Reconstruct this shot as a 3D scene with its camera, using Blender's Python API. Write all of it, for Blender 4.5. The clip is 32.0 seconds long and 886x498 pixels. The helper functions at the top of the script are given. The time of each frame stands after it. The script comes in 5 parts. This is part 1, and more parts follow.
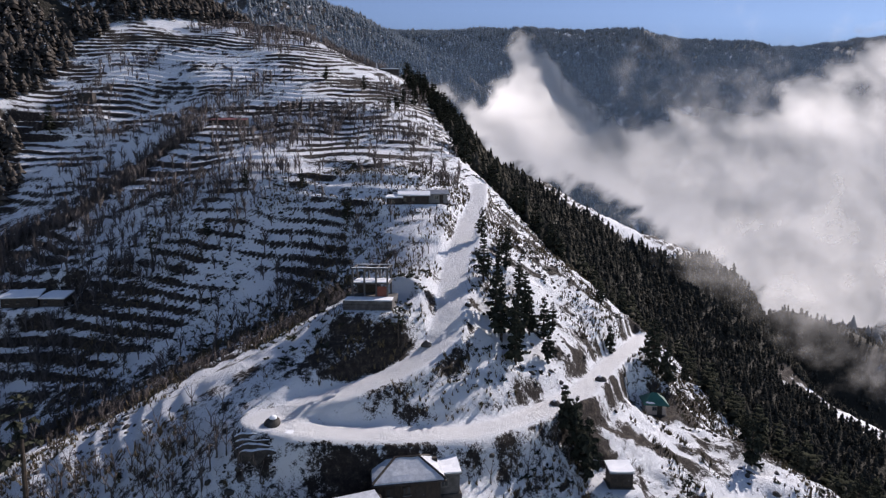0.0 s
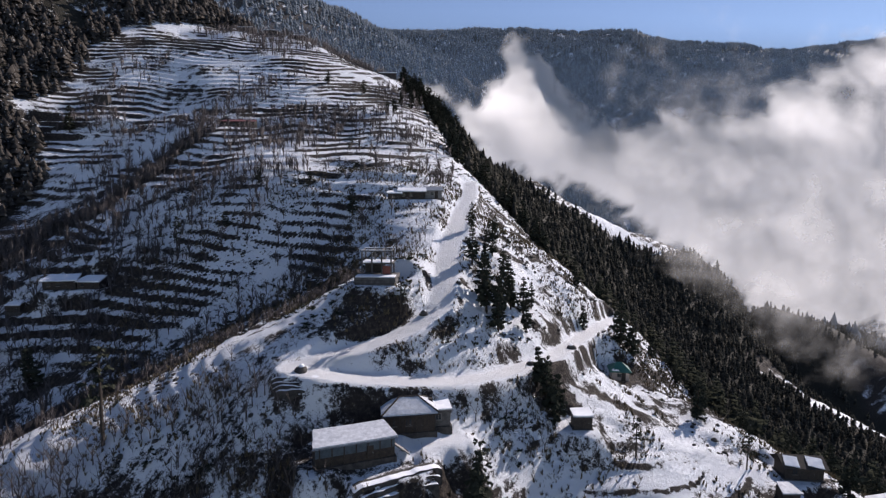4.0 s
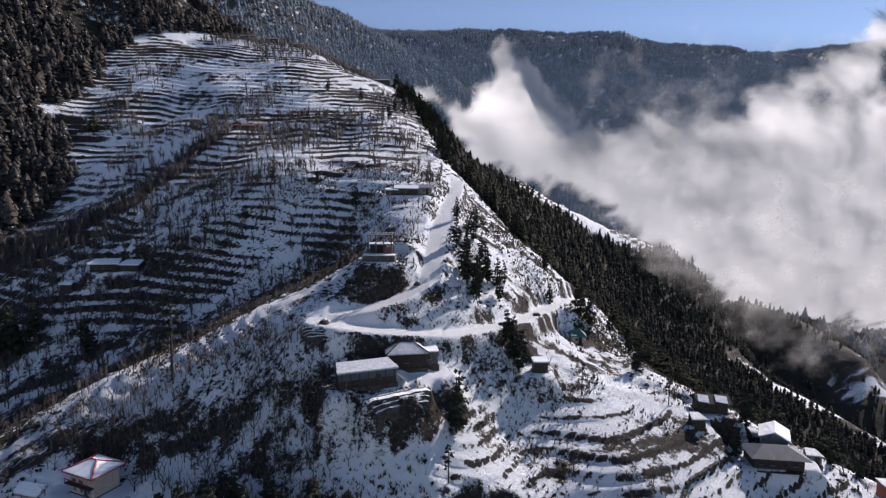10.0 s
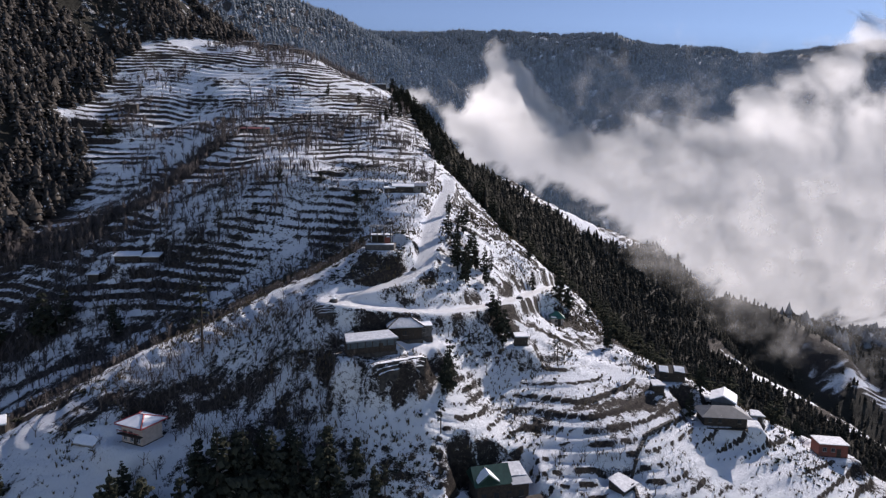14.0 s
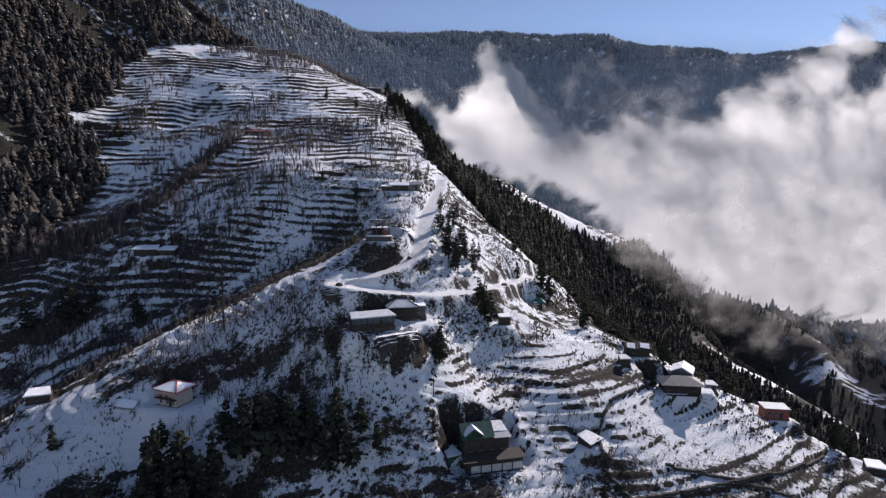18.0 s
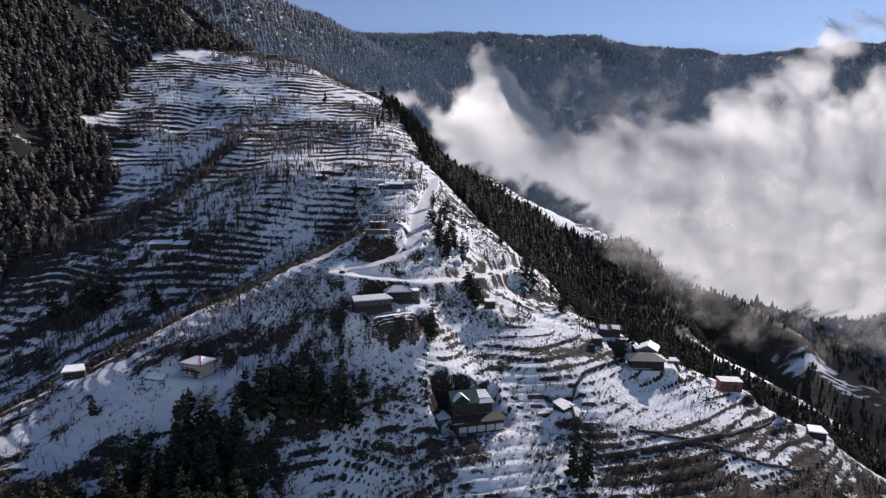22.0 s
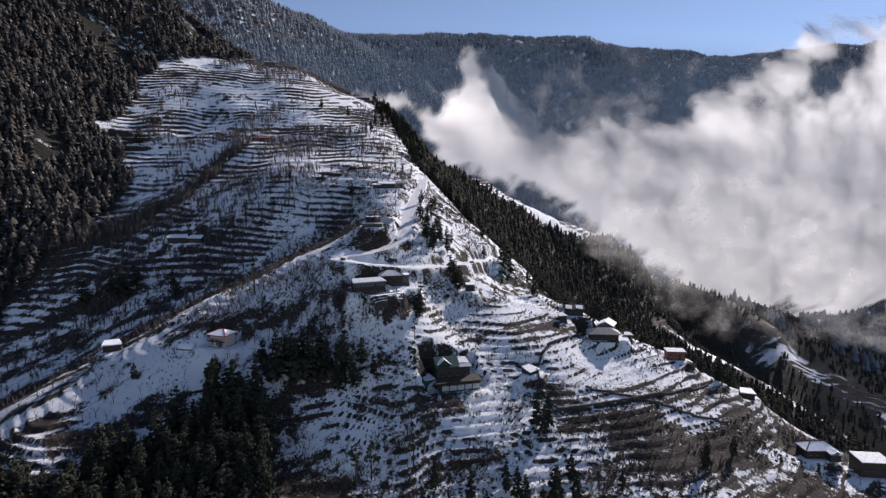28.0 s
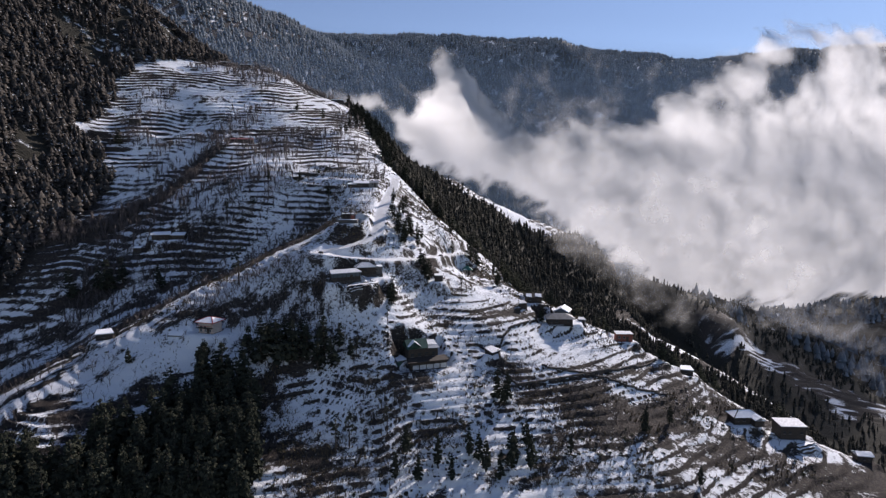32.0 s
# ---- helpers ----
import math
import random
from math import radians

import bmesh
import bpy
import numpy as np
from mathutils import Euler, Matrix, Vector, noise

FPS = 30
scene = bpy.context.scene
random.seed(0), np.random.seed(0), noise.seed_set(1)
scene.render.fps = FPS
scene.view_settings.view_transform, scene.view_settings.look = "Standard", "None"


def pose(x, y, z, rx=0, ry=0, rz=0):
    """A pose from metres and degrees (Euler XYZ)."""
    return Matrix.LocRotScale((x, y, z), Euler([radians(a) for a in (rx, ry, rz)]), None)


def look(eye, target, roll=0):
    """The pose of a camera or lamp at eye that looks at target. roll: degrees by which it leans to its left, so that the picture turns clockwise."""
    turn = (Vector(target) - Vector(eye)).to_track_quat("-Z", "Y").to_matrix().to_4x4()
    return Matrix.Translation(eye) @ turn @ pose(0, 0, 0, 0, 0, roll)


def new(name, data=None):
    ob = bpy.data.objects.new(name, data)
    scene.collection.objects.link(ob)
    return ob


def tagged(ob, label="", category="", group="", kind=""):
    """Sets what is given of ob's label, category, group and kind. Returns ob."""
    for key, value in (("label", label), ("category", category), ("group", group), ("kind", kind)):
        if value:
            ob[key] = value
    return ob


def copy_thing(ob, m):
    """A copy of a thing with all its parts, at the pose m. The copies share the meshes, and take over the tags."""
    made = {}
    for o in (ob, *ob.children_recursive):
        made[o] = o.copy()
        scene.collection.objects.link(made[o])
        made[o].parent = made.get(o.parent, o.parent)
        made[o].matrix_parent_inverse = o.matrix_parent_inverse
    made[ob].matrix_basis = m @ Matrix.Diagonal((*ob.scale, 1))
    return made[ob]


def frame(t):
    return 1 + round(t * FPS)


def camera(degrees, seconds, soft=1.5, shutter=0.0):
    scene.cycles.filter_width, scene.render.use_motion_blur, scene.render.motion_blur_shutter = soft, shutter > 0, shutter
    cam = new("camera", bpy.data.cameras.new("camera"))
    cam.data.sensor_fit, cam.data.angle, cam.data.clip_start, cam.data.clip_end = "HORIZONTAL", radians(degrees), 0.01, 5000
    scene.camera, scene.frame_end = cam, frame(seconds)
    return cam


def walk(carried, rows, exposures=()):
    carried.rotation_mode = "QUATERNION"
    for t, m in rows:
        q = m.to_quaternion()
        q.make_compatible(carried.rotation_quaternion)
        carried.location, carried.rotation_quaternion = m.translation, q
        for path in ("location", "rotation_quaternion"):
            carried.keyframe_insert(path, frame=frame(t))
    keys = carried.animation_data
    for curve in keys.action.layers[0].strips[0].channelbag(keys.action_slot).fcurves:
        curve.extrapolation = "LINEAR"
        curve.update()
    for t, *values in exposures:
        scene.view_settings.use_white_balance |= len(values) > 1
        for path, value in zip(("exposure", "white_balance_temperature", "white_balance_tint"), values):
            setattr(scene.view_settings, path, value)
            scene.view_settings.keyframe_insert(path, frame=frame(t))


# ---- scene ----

# ---------------------------------------------------------------- camera and its flight
cam = camera(77.4, 32.0, soft=1.3)
PATH = [
    (0, (-0.192, -0.58, 6.685), (-0.068, 1.402, 6.449), 0.0),
    (1.5, (-0.611, -6.944, 6.553), (-0.48, -4.962, 6.317), 0.2),
    (3.5, (-1.226, -15.44, 6.255), (-1.084, -13.459, 6.017), 0.3),
    (5.5, (-1.779, -23.924, 5.993), (-1.625, -21.944, 5.755), 0.3),
    (8, (-2.592, -35.013, 6.155), (-2.424, -33.034, 5.916), 0.5),
    (10, (-3.129, -44.393, 5.815), (-2.949, -42.416, 5.576), 0.5),
    (12, (-3.696, -53.545, 5.477), (-3.506, -51.568, 5.238), 0.4),
    (14.5, (-4.438, -64.393, 5.11), (-4.237, -62.417, 4.873), 0.4),
    (16.5, (-5.042, -73.418, 4.86), (-4.831, -71.443, 4.623), 0.3),
    (19, (-5.93, -84.986, 4.486), (-5.704, -83.013, 4.25), 0.3),
    (22, (-6.746, -98.688, 4.203), (-6.506, -96.717, 3.967), 0.2),
    (25.5, (-7.448, -114.818, 4.06), (-7.19, -112.849, 3.824), 0.2),
    (27.5, (-7.969, -124.058, 4.044), (-7.702, -122.09, 3.808), 0.1),
    (30, (-8.711, -135.793, 3.847), (-8.431, -133.827, 3.611), 0.1),
    (30.5, (-8.823, -138.126, 3.85), (-8.542, -136.16, 3.614), 0.2),
    (31, (-8.879, -140.428, 3.863), (-8.589, -138.464, 3.627), 0.1),
    (31.5, (-8.913, -142.738, 3.874), (-8.584, -140.779, 3.637), 0.1),
    (32, (-8.945, -144.984, 3.881), (-8.586, -143.031, 3.644), -0.0),
]
walk(cam, [(t, look(eye, target, roll)) for t, eye, target, roll in PATH], [(0, 0.47, 6800, 19), (32, 0.47, 6800, 19)])

# ---------------------------------------------------------------- world and sun
SUN_AZ, SUN_EL = 47.0, 31.0  # degrees to the right of straight ahead (+y), and above the horizon
world = bpy.data.worlds.new("world")
scene.world = world
world.use_nodes = True
_wn = world.node_tree.nodes
_sky = _wn.new("ShaderNodeTexSky")
_sky.sky_type, _sky.sun_disc = "NISHITA", False
_sky.sun_elevation, _sky.sun_rotation = radians(SUN_EL), radians(SUN_AZ)
_sky.altitude, _sky.air_density, _sky.dust_density, _sky.ozone_density = 3600, 1.0, 0.05, 1.2
world.node_tree.links.new(_sky.outputs[0], _wn["Background"].inputs[0])
_wn["Background"].inputs[1].default_value = 0.096
_sun = bpy.data.lights.new("sun", "SUN")
_sun.energy, _sun.angle, _sun.color = 3.8, radians(0.5), (1.0, 0.97, 0.935)
sun = new("sun", _sun)
_az, _el = radians(SUN_AZ), radians(SUN_EL)
TO_SUN = Vector((math.sin(_az) * math.cos(_el), math.cos(_az) * math.cos(_el), math.sin(_el)))
sun.matrix_world = look((0, 0, 900), Vector((0, 0, 900)) - TO_SUN)

# ---------------------------------------------------------------- materials
def make(name):
    m = bpy.data.materials.new(name)
    m.use_nodes = True
    t = m.node_tree
    return m, t, t.nodes["Principled BSDF"]


def node(t, kind, **inputs):
    n = t.nodes.new(kind)
    for key, value in inputs.items():
        n.inputs[key.replace("_", " ")].default_value = value
    return n


def noise_tex(t, scale, detail=4.0, rough_=0.55, vec=None):
    n = node(t, "ShaderNodeTexNoise", Scale=scale, Detail=detail, Roughness=rough_)
    if vec is None:
        c = t.nodes.new("ShaderNodeTexCoord")
        vec = c.outputs["Object"]
    t.links.new(vec, n.inputs["Vector"])
    return n


def ramp(t, fac, stops):
    r = t.nodes.new("ShaderNodeValToRGB")
    e = r.color_ramp.elements
    while len(e) < len(stops):
        e.new(0.5)
    for el, (p, c) in zip(e, stops):
        el.position, el.color = p, (*c, 1) if len(c) == 3 else c
    t.links.new(fac, r.inputs[0])
    return r.outputs[0]


def mix(t, fac, a, b):
    n = t.nodes.new("ShaderNodeMix")
    n.data_type = "RGBA"
    for socket, v in ((n.inputs[0], fac), (n.inputs[6], a), (n.inputs[7], b)):
        if hasattr(v, "is_linked"):
            t.links.new(v, socket)
        elif isinstance(v, (int, float)):
            socket.default_value = v
        else:
            socket.default_value = (*v, 1)
    return n.outputs[2]


def maths(t, op, a, b=0.0, clamp=False):
    n = t.nodes.new("ShaderNodeMath")
    n.operation, n.use_clamp = op, clamp
    for socket, v in zip(n.inputs, (a, b)):
        if hasattr(v, "is_linked"):
            t.links.new(v, socket)
        else:
            socket.default_value = v
    return n.outputs[0]


def bump(t, bsdf, height, strength, distance):
    b = node(t, "ShaderNodeBump", Strength=strength, Distance=distance)
    t.links.new(height, b.inputs["Height"])
    t.links.new(b.outputs[0], bsdf.inputs["Normal"])


def plain(name, a, b, scale, roughness=0.8, bump_by=0.3, bump_m=0.02, metal=0.0):
    """Two tones in noise at two scales, with a fine relief."""
    m, t, s = make(name)
    n1, n2 = noise_tex(t, scale, 5), noise_tex(t, scale * 7, 3)
    f = maths(t, "ADD", maths(t, "MULTIPLY", n1.outputs[0], 0.7), maths(t, "MULTIPLY", n2.outputs[0], 0.3))
    col = ramp(t, f, [(0.35, a), (0.65, b)])
    t.links.new(col, s.inputs["Base Color"])
    s.inputs["Roughness"].default_value, s.inputs["Metallic"].default_value = roughness, metal
    bump(t, s, n2.outputs[0], bump_by, bump_m)
    return m


def ground_material():
    m, t, s = make("snowy_ground")
    at = t.nodes.new("ShaderNodeAttribute")
    at.attribute_name = "cover"
    sep = t.nodes.new("ShaderNodeSeparateColor")
    t.links.new(at.outputs["Color"], sep.inputs[0])
    cover, wood, trod = sep.outputs[0], sep.outputs[1], sep.outputs[2]
    big, mid, fine = noise_tex(t, 0.09, 4, 0.6), noise_tex(t, 1.1, 9, 0.78), noise_tex(t, 4.5, 6, 0.7)
    soil = ramp(t, mid.outputs[0], [(0.3, (0.016, 0.014, 0.014)), (0.5, (0.045, 0.038, 0.035)), (0.62, (0.095, 0.078, 0.064)), (0.75, (0.05, 0.052, 0.038))])
    litter = ramp(t, fine.outputs[0], [(0.3, (0.020, 0.020, 0.017)), (0.7, (0.050, 0.046, 0.036))])
    bare = mix(t, wood, soil, litter)
    snow = mix(t, big.outputs[0], (0.78, 0.81, 0.86), (0.88, 0.89, 0.91))
    snow = mix(t, maths(t, "MULTIPLY", trod, maths(t, "MULTIPLY", mid.outputs[0], 0.55)), snow, (0.50, 0.47, 0.43))
    w = maths(t, "ADD", maths(t, "MULTIPLY", mid.outputs[0], 0.90), maths(t, "MULTIPLY", fine.outputs[0], 0.38))
    f = maths(t, "MULTIPLY", maths(t, "SUBTRACT", maths(t, "ADD", cover, w), 0.99), 11.0, True)
    t.links.new(mix(t, f, bare, snow), s.inputs["Base Color"])
    s.inputs["Roughness"].default_value = 0.75
    s.inputs["Specular IOR Level"].default_value = 0.08
    h = maths(t, "ADD", maths(t, "MULTIPLY", mid.outputs[0], 1.0), maths(t, "MULTIPLY", fine.outputs[0], 0.25))
    bump(t, s, h, 0.9, 0.7)
    return m


def foliage(name, dark, light, snow):
    m, t, s = make(name)
    n = noise_tex(t, 0.8, 3)
    g = t.nodes.new("ShaderNodeNewGeometry")
    col = mix(t, g.outputs["Random Per Island"], dark, light)
    col = mix(t, maths(t, "MULTIPLY", maths(t, "SUBTRACT", n.outputs[0], 1.0 - snow), 9.0, True), col, (0.72, 0.76, 0.80))
    t.links.new(col, s.inputs["Base Color"])
    s.inputs["Roughness"].default_value = 0.85
    s.inputs["Specular IOR Level"].default_value = 0.0
    return m


GROUND = ground_material()
NEEDLES = foliage("conifer_needles", (0.020, 0.023, 0.018), (0.060, 0.062, 0.045), 0.27)
NEEDLES_SNOWY = foliage("snow_dusted_needles", (0.030, 0.028, 0.027), (0.098, 0.086, 0.075), 0.37)
# Grey-brown, and lifted a little in place of haze over the valley.
NEEDLES_GREY = foliage("grey_brown_needles", (0.030, 0.031, 0.027), (0.086, 0.080, 0.066), 0.12)
# Frosted needles, with distance haze mixed into the paler blue-grey colours.
NEEDLES_FAR = foliage("frosted_hazed_needles", (0.12, 0.135, 0.145), (0.225, 0.25, 0.27), 0.36)
BARK = plain("bark", (0.022, 0.016, 0.012), (0.075, 0.055, 0.042), 3.0, 0.9, 0.6, 0.03)
TWIG = plain("bare_twigs", (0.052, 0.044, 0.043), (0.125, 0.105, 0.100), 1.5, 0.9)


STONE = plain("dark_stone", (0.018, 0.017, 0.017), (0.085, 0.075, 0.068), 1.2, 0.9, 0.6, 0.05)
THIN_SNOW = plain("thin_roof_snow", (0.36, 0.38, 0.42), (0.66, 0.68, 0.72), 1.6, 0.7, 0.4, 0.05)
SNOW = plain("roof_snow", (0.80, 0.82, 0.86), (0.90, 0.91, 0.93), 0.8, 0.7, 0.4, 0.08)
WEATHERED = plain("weathered_concrete", (0.05, 0.048, 0.046), (0.14, 0.13, 0.125), 1.2, 0.9)
CONCRETE = plain("raw_concrete", (0.16, 0.15, 0.14), (0.30, 0.28, 0.26), 1.0, 0.85)
DARK_WOOD = plain("weathered_dark_wood", (0.016, 0.013, 0.011), (0.058, 0.043, 0.034), 2.0, 0.8)
HUT_GREEN = plain("bright_green_sheet_metal", (0.015, 0.10, 0.078), (0.035, 0.155, 0.12), 1.0, 0.55)
TEAL_PAINT = plain("faded_teal_paint", (0.045, 0.066, 0.082), (0.085, 0.115, 0.14), 1.5, 0.7)
CREAM_PAINT = plain("cream_plaster", (0.42, 0.34, 0.29), (0.58, 0.48, 0.41), 1.2, 0.8)
FADED_RED = plain("faded_red_sheet", (0.13, 0.032, 0.034), (0.22, 0.062, 0.06), 1.0, 0.65)
RED_PAINT = plain("red_sheet_metal", (0.30, 0.03, 0.035), (0.48, 0.06, 0.06), 1.0, 0.55)
GREEN_PAINT = plain("green_sheet_metal", (0.012, 0.050, 0.040), (0.032, 0.095, 0.075), 1.0, 0.6)
SLATE = plain("blue_grey_slate_sheet", (0.045, 0.055, 0.07), (0.095, 0.11, 0.135), 0.8, 0.55)
TIN = plain("grey_tin_sheet", (0.17, 0.19, 0.22), (0.30, 0.32, 0.36), 0.8, 0.5, 0.2, 0.02, 0.3)
BRICK = plain("red_brick", (0.15, 0.045, 0.035), (0.26, 0.085, 0.06), 3.0, 0.85, 0.5, 0.03)
GREY_PLASTER = plain("grey_plaster", (0.14, 0.135, 0.13), (0.26, 0.25, 0.24), 1.2, 0.85)
GLASS = plain("dark_window_glass", (0.02, 0.025, 0.03), (0.05, 0.06, 0.07), 1.0, 0.15)
WHITE_PAINT = plain("white_panel", (0.34, 0.35, 0.37), (0.55, 0.56, 0.58), 1.6, 0.6)
DRY_GRASS = plain("dry_grass", (0.06, 0.045, 0.025), (0.17, 0.13, 0.075), 2.0, 0.9)
# ---------------------------------------------------------------- the land as a plan of lines
# Break lines of the land: x to the right, y ahead, z up, in metres.
LINES = {
    "crest": [(-190, 400, 168), (-160, 389, 138), (-138, 380, 117), (-108, 368, 104), (-78, 364, 100), (-54, 359, 95), (-41, 346, 84), (-22, 335, 75), (0, 322, 64), (8, 300, 52), (12, 250, 35),
              (16, 195, 17), (19, 147, 0)],
    "crest_low": [(19, 147, 0), (28, 135, -7), (40, 125, -17), (52, 112, -33), (60, 90, -40), (78, 62, -48), (104, 54, -58), (124, 43, -69.5),
                  (146, 18, -82), (185, -5, -100), (240, -40, -130)],
    "east_edge": [(30, 330, 40), (34, 250, 12), (36, 200, -2), (50, 166, -20), (74, 149, -43), (76, 115, -53), (93, 105, -62), (100, 84, -66),
                  (125, 75, -82), (165, 50, -100)],
    "forest_mid": [(90, 420, 4), (85, 300, -38), (90, 220, -60), (105, 155, -74), (130, 110, -98)],
    "forest_low": [(190, 440, -62), (170, 330, -102), (190, 230, -142), (210, 130, -168), (230, 50, -182)],
    "far_terraces": [(112, 440, 6), (136, 457, -6), (200, 478, -34), (276, 497, -60), (330, 500, -95)],
    "valley_terraces": [(290, 375, -146), (321, 337, -160), (350, 310, -178), (390, 270, -205)],
    "valley_side": [(400, 560, -130), (494, 481, -176), (518, 469, -217), (620, 420, -250)],
    "valley_far": [(640, 760, -190), (770, 641, -256), (860, 560, -290)],
    "stream": [(120, 760, -150), (260, 640, -160), (400, 420, -225), (430, 250, -245), (520, 150, -290), (560, -60, -340), (600, -300, -380)],
    "face": [(-74, 220, 30), (-30, 215, 27), (5, 190, 17)],
    "face_low": [(-93, 136, -22), (-65, 150, -5), (-45, 157, 4), (-5, 134, 2)],
    "house_row": [(-27, 130, -13), (-12, 100, -15), (-4, 86, -9), (12, 100, -9), (14, 118, -4)],
    "hairpin": [(-18, 63, -22), (-6, 69, -23), (12, 73, -25), (24, 82, -27)],
    "house_bench": [(-16, 54, -32), (-4, 55, -31), (4, 60, -30), (31, 73, -36), (46, 66, -42)],
    "green_hut": [(47, 100, -38), (38, 92, -33), (62, 104, -45)],
    "bowl": [(19, 58, -43), (16, 41, -48), (45, 47, -51), (70, 48, -55), (104, 40, -66)],
    "foot": [(-16, 34, -55), (25, 34, -57), (46, 27, -64), (84, 35, -62), (88, 22, -72), (127, 27, -79), (146, 16, -84)],
    "below": [(-9, 21, -64), (-3, 13, -71), (40, 5, -74), (90, -6, -82), (140, -10, -92)],
    "spur": [(-18, 63, -22), (-32, 67, -26), (-46, 68, -31), (-61, 78, -34), (-75, 73, -41), (-95, 65, -52), (-116, 56, -63), (-150, 45, -82)],
    "spur_face": [(-35, 52, -40), (-52, 47, -46), (-72, 42, -54), (-85, 37, -60), (-94, 26, -63), (-36, 23, -66), (-55, 10, -72), (-100, 0, -76)],
    "gully": [(-40, 122, -24), (-60, 112, -37), (-85, 106, -48), (-120, 100, -61), (-150, 88, -74), (-200, 70, -98), (-260, 40, -130)],
    "west_bench": [(-101, 132, -28), (-144, 139, -30), (-134, 172, -12), (-150, 190, -8), (-160, 236, 30), (-118, 250, 35)],
    "west_forest": [(-175, 150, -25), (-200, 180, 22), (-185, 245, 48), (-190, 330, 105), (-225, 355, 158), (-300, 340, 200), (-420, 380, 280)],
    "west_side": [(-230, 110, -28), (-280, 160, 40), (-330, 200, 110), (-330, 60, -20), (-420, 120, 70)],
    "behind": [(-150, 470, 130), (-40, 440, 62), (40, 430, 35), (-60, 620, 10), (60, 560, -40)],
    "under": [(-220, -60, -130), (-100, -60, -108), (0, -50, -105), (100, -60, -115), (-200, -250, -230), (0, -250, -220), (250, -250, -240)],
    "left_mountain": [(-1500, 1700, 860), (-900, 1900, 790), (-606, 2000, 722), (-420, 2000, 672), (-251, 2000, 604), (-156, 2010, 560),
                      (-60, 2040, 512), (77, 1960, 420), (260, 1850, 300), (420, 1700, 160)],
    "left_mountain_foot": [(-900, 1100, 420), (-450, 1050, 240), (-150, 1050, 100), (80, 1100, -40), (300, 1250, -120)],
    "far_ridge": [(-1400, 3500, 1000), (-104, 3500, 882), (378, 3500, 915), (692, 3500, 965), (1153, 3500, 922), (1440, 3500, 937), (1696, 3500, 890),
                  (2214, 3500, 852), (2623, 3500, 884), (3069, 3500, 910), (3900, 3400, 1000)],
    "far_spurs": [(400, 2500, 330), (900, 2500, 260), (1500, 2500, 330), (2100, 2400, 240), (2700, 2300, 330), (3500, 2200, 500)],
    "far_foot": [(500, 1500, -160), (900, 1500, -200), (1400, 1400, -230), (1900, 1300, -200), (2600, 1200, -60)],
    "valley_floor": [(500, 900, -230), (800, 900, -300), (1100, 800, -330), (1200, 400, -360), (1200, -100, -400), (1500, 700, -260), (2200, 500, -60)],
    "rim": [(-1500, 4300, 700), (1200, 4300, 620), (3900, 4300, 700), (-1600, -400, 300), (-900, 600, 480), (4300, 0, 500), (4300, 1500, 500)],
}


def lattice(ix, iy, seed):
    """A repeatable random number from 0 to 1 for whole numbers ix, iy."""
    n = (ix.astype(np.int64) * 374761393 + iy.astype(np.int64) * 668265263 + seed * 144665) & 0xFFFFFFFF
    n = ((n ^ (n >> 13)) * 1274126177) & 0xFFFFFFFF
    return ((n ^ (n >> 16)) & 0xFFFF) / 65535.0


def value_noise(x, y, size, seed=0):
    """Smooth noise from -1 to 1 with bumps about size metres wide."""
    u, v = np.asarray(x, float) / size, np.asarray(y, float) / size
    iu, iv = np.floor(u), np.floor(v)
    fu, fv = u - iu, v - iv
    fu, fv = fu * fu * (3 - 2 * fu), fv * fv * (3 - 2 * fv)
    a, b = lattice(iu, iv, seed), lattice(iu + 1, iv, seed)
    c, d = lattice(iu, iv + 1, seed), lattice(iu + 1, iv + 1, seed)
    return 2 * ((a + (b - a) * fu) * (1 - fv) + (c + (d - c) * fu) * fv) - 1


def rough(x, y, size, seed=0, octaves=3):
    return sum(value_noise(x, y, size / 2**k, seed + 7 * k) / 2**k for k in range(octaves))


def along(line, step):
    """Points along a line, about step metres apart, at most 6 a leg; very long legs stay open."""
    out = []
    for a, b in zip(line, line[1:]):
        a, b = np.array(a, float), np.array(b, float)
        far = np.hypot(*(b - a)[:2])
        n = int(min(6, max(1, far // step))) if far < 1500 else 1
        out += [a + (b - a) * k / n for k in range(n)]
    return out + [np.array(line[-1], float)]


FAR_LINES = ("left_mountain", "left_mountain_foot", "far_ridge", "far_spurs", "far_foot", "valley_floor", "rim", "behind", "valley_far", "stream", "west_side", "under")


class Surface:
    """A smooth sheet through lines. soft rounds it off near the lines, in metres."""

    def __init__(self, names, step, soft, loose):
        knots = {}
        for name in names:
            for p in along(LINES[name], step):
                knots[(round(p[0]), round(p[1]))] = p
        self.k, self.soft = np.array(list(knots.values())), soft
        n = len(self.k)
        m = np.zeros((n + 3, n + 3))
        m[:n, :n] = self.kernel(self.k) - loose * np.eye(n)
        m[:n, n:] = np.c_[np.ones(n), self.k[:, :2] / 1000]
        m[n:, :n] = m[:n, n:].T
        self.w = np.linalg.solve(m, np.r_[self.k[:, 2], 0, 0, 0])

    def kernel(self, p):
        return np.sqrt((p[:, :1] - self.k[None, :, 0]) ** 2 + (p[:, 1:2] - self.k[None, :, 1]) ** 2 + self.soft**2)

    def height(self, p):
        n = len(self.k)
        return self.kernel(p) @ self.w[:n] + self.w[n] + p / 1000 @ self.w[n + 1 :]


NEAR = Surface([n for n in LINES if n not in ("far_ridge", "far_spurs", "rim", "left_mountain")], 22.0, 1.0, 0.3)
WIDE = Surface(FAR_LINES, 160.0, 60.0, 12.0)


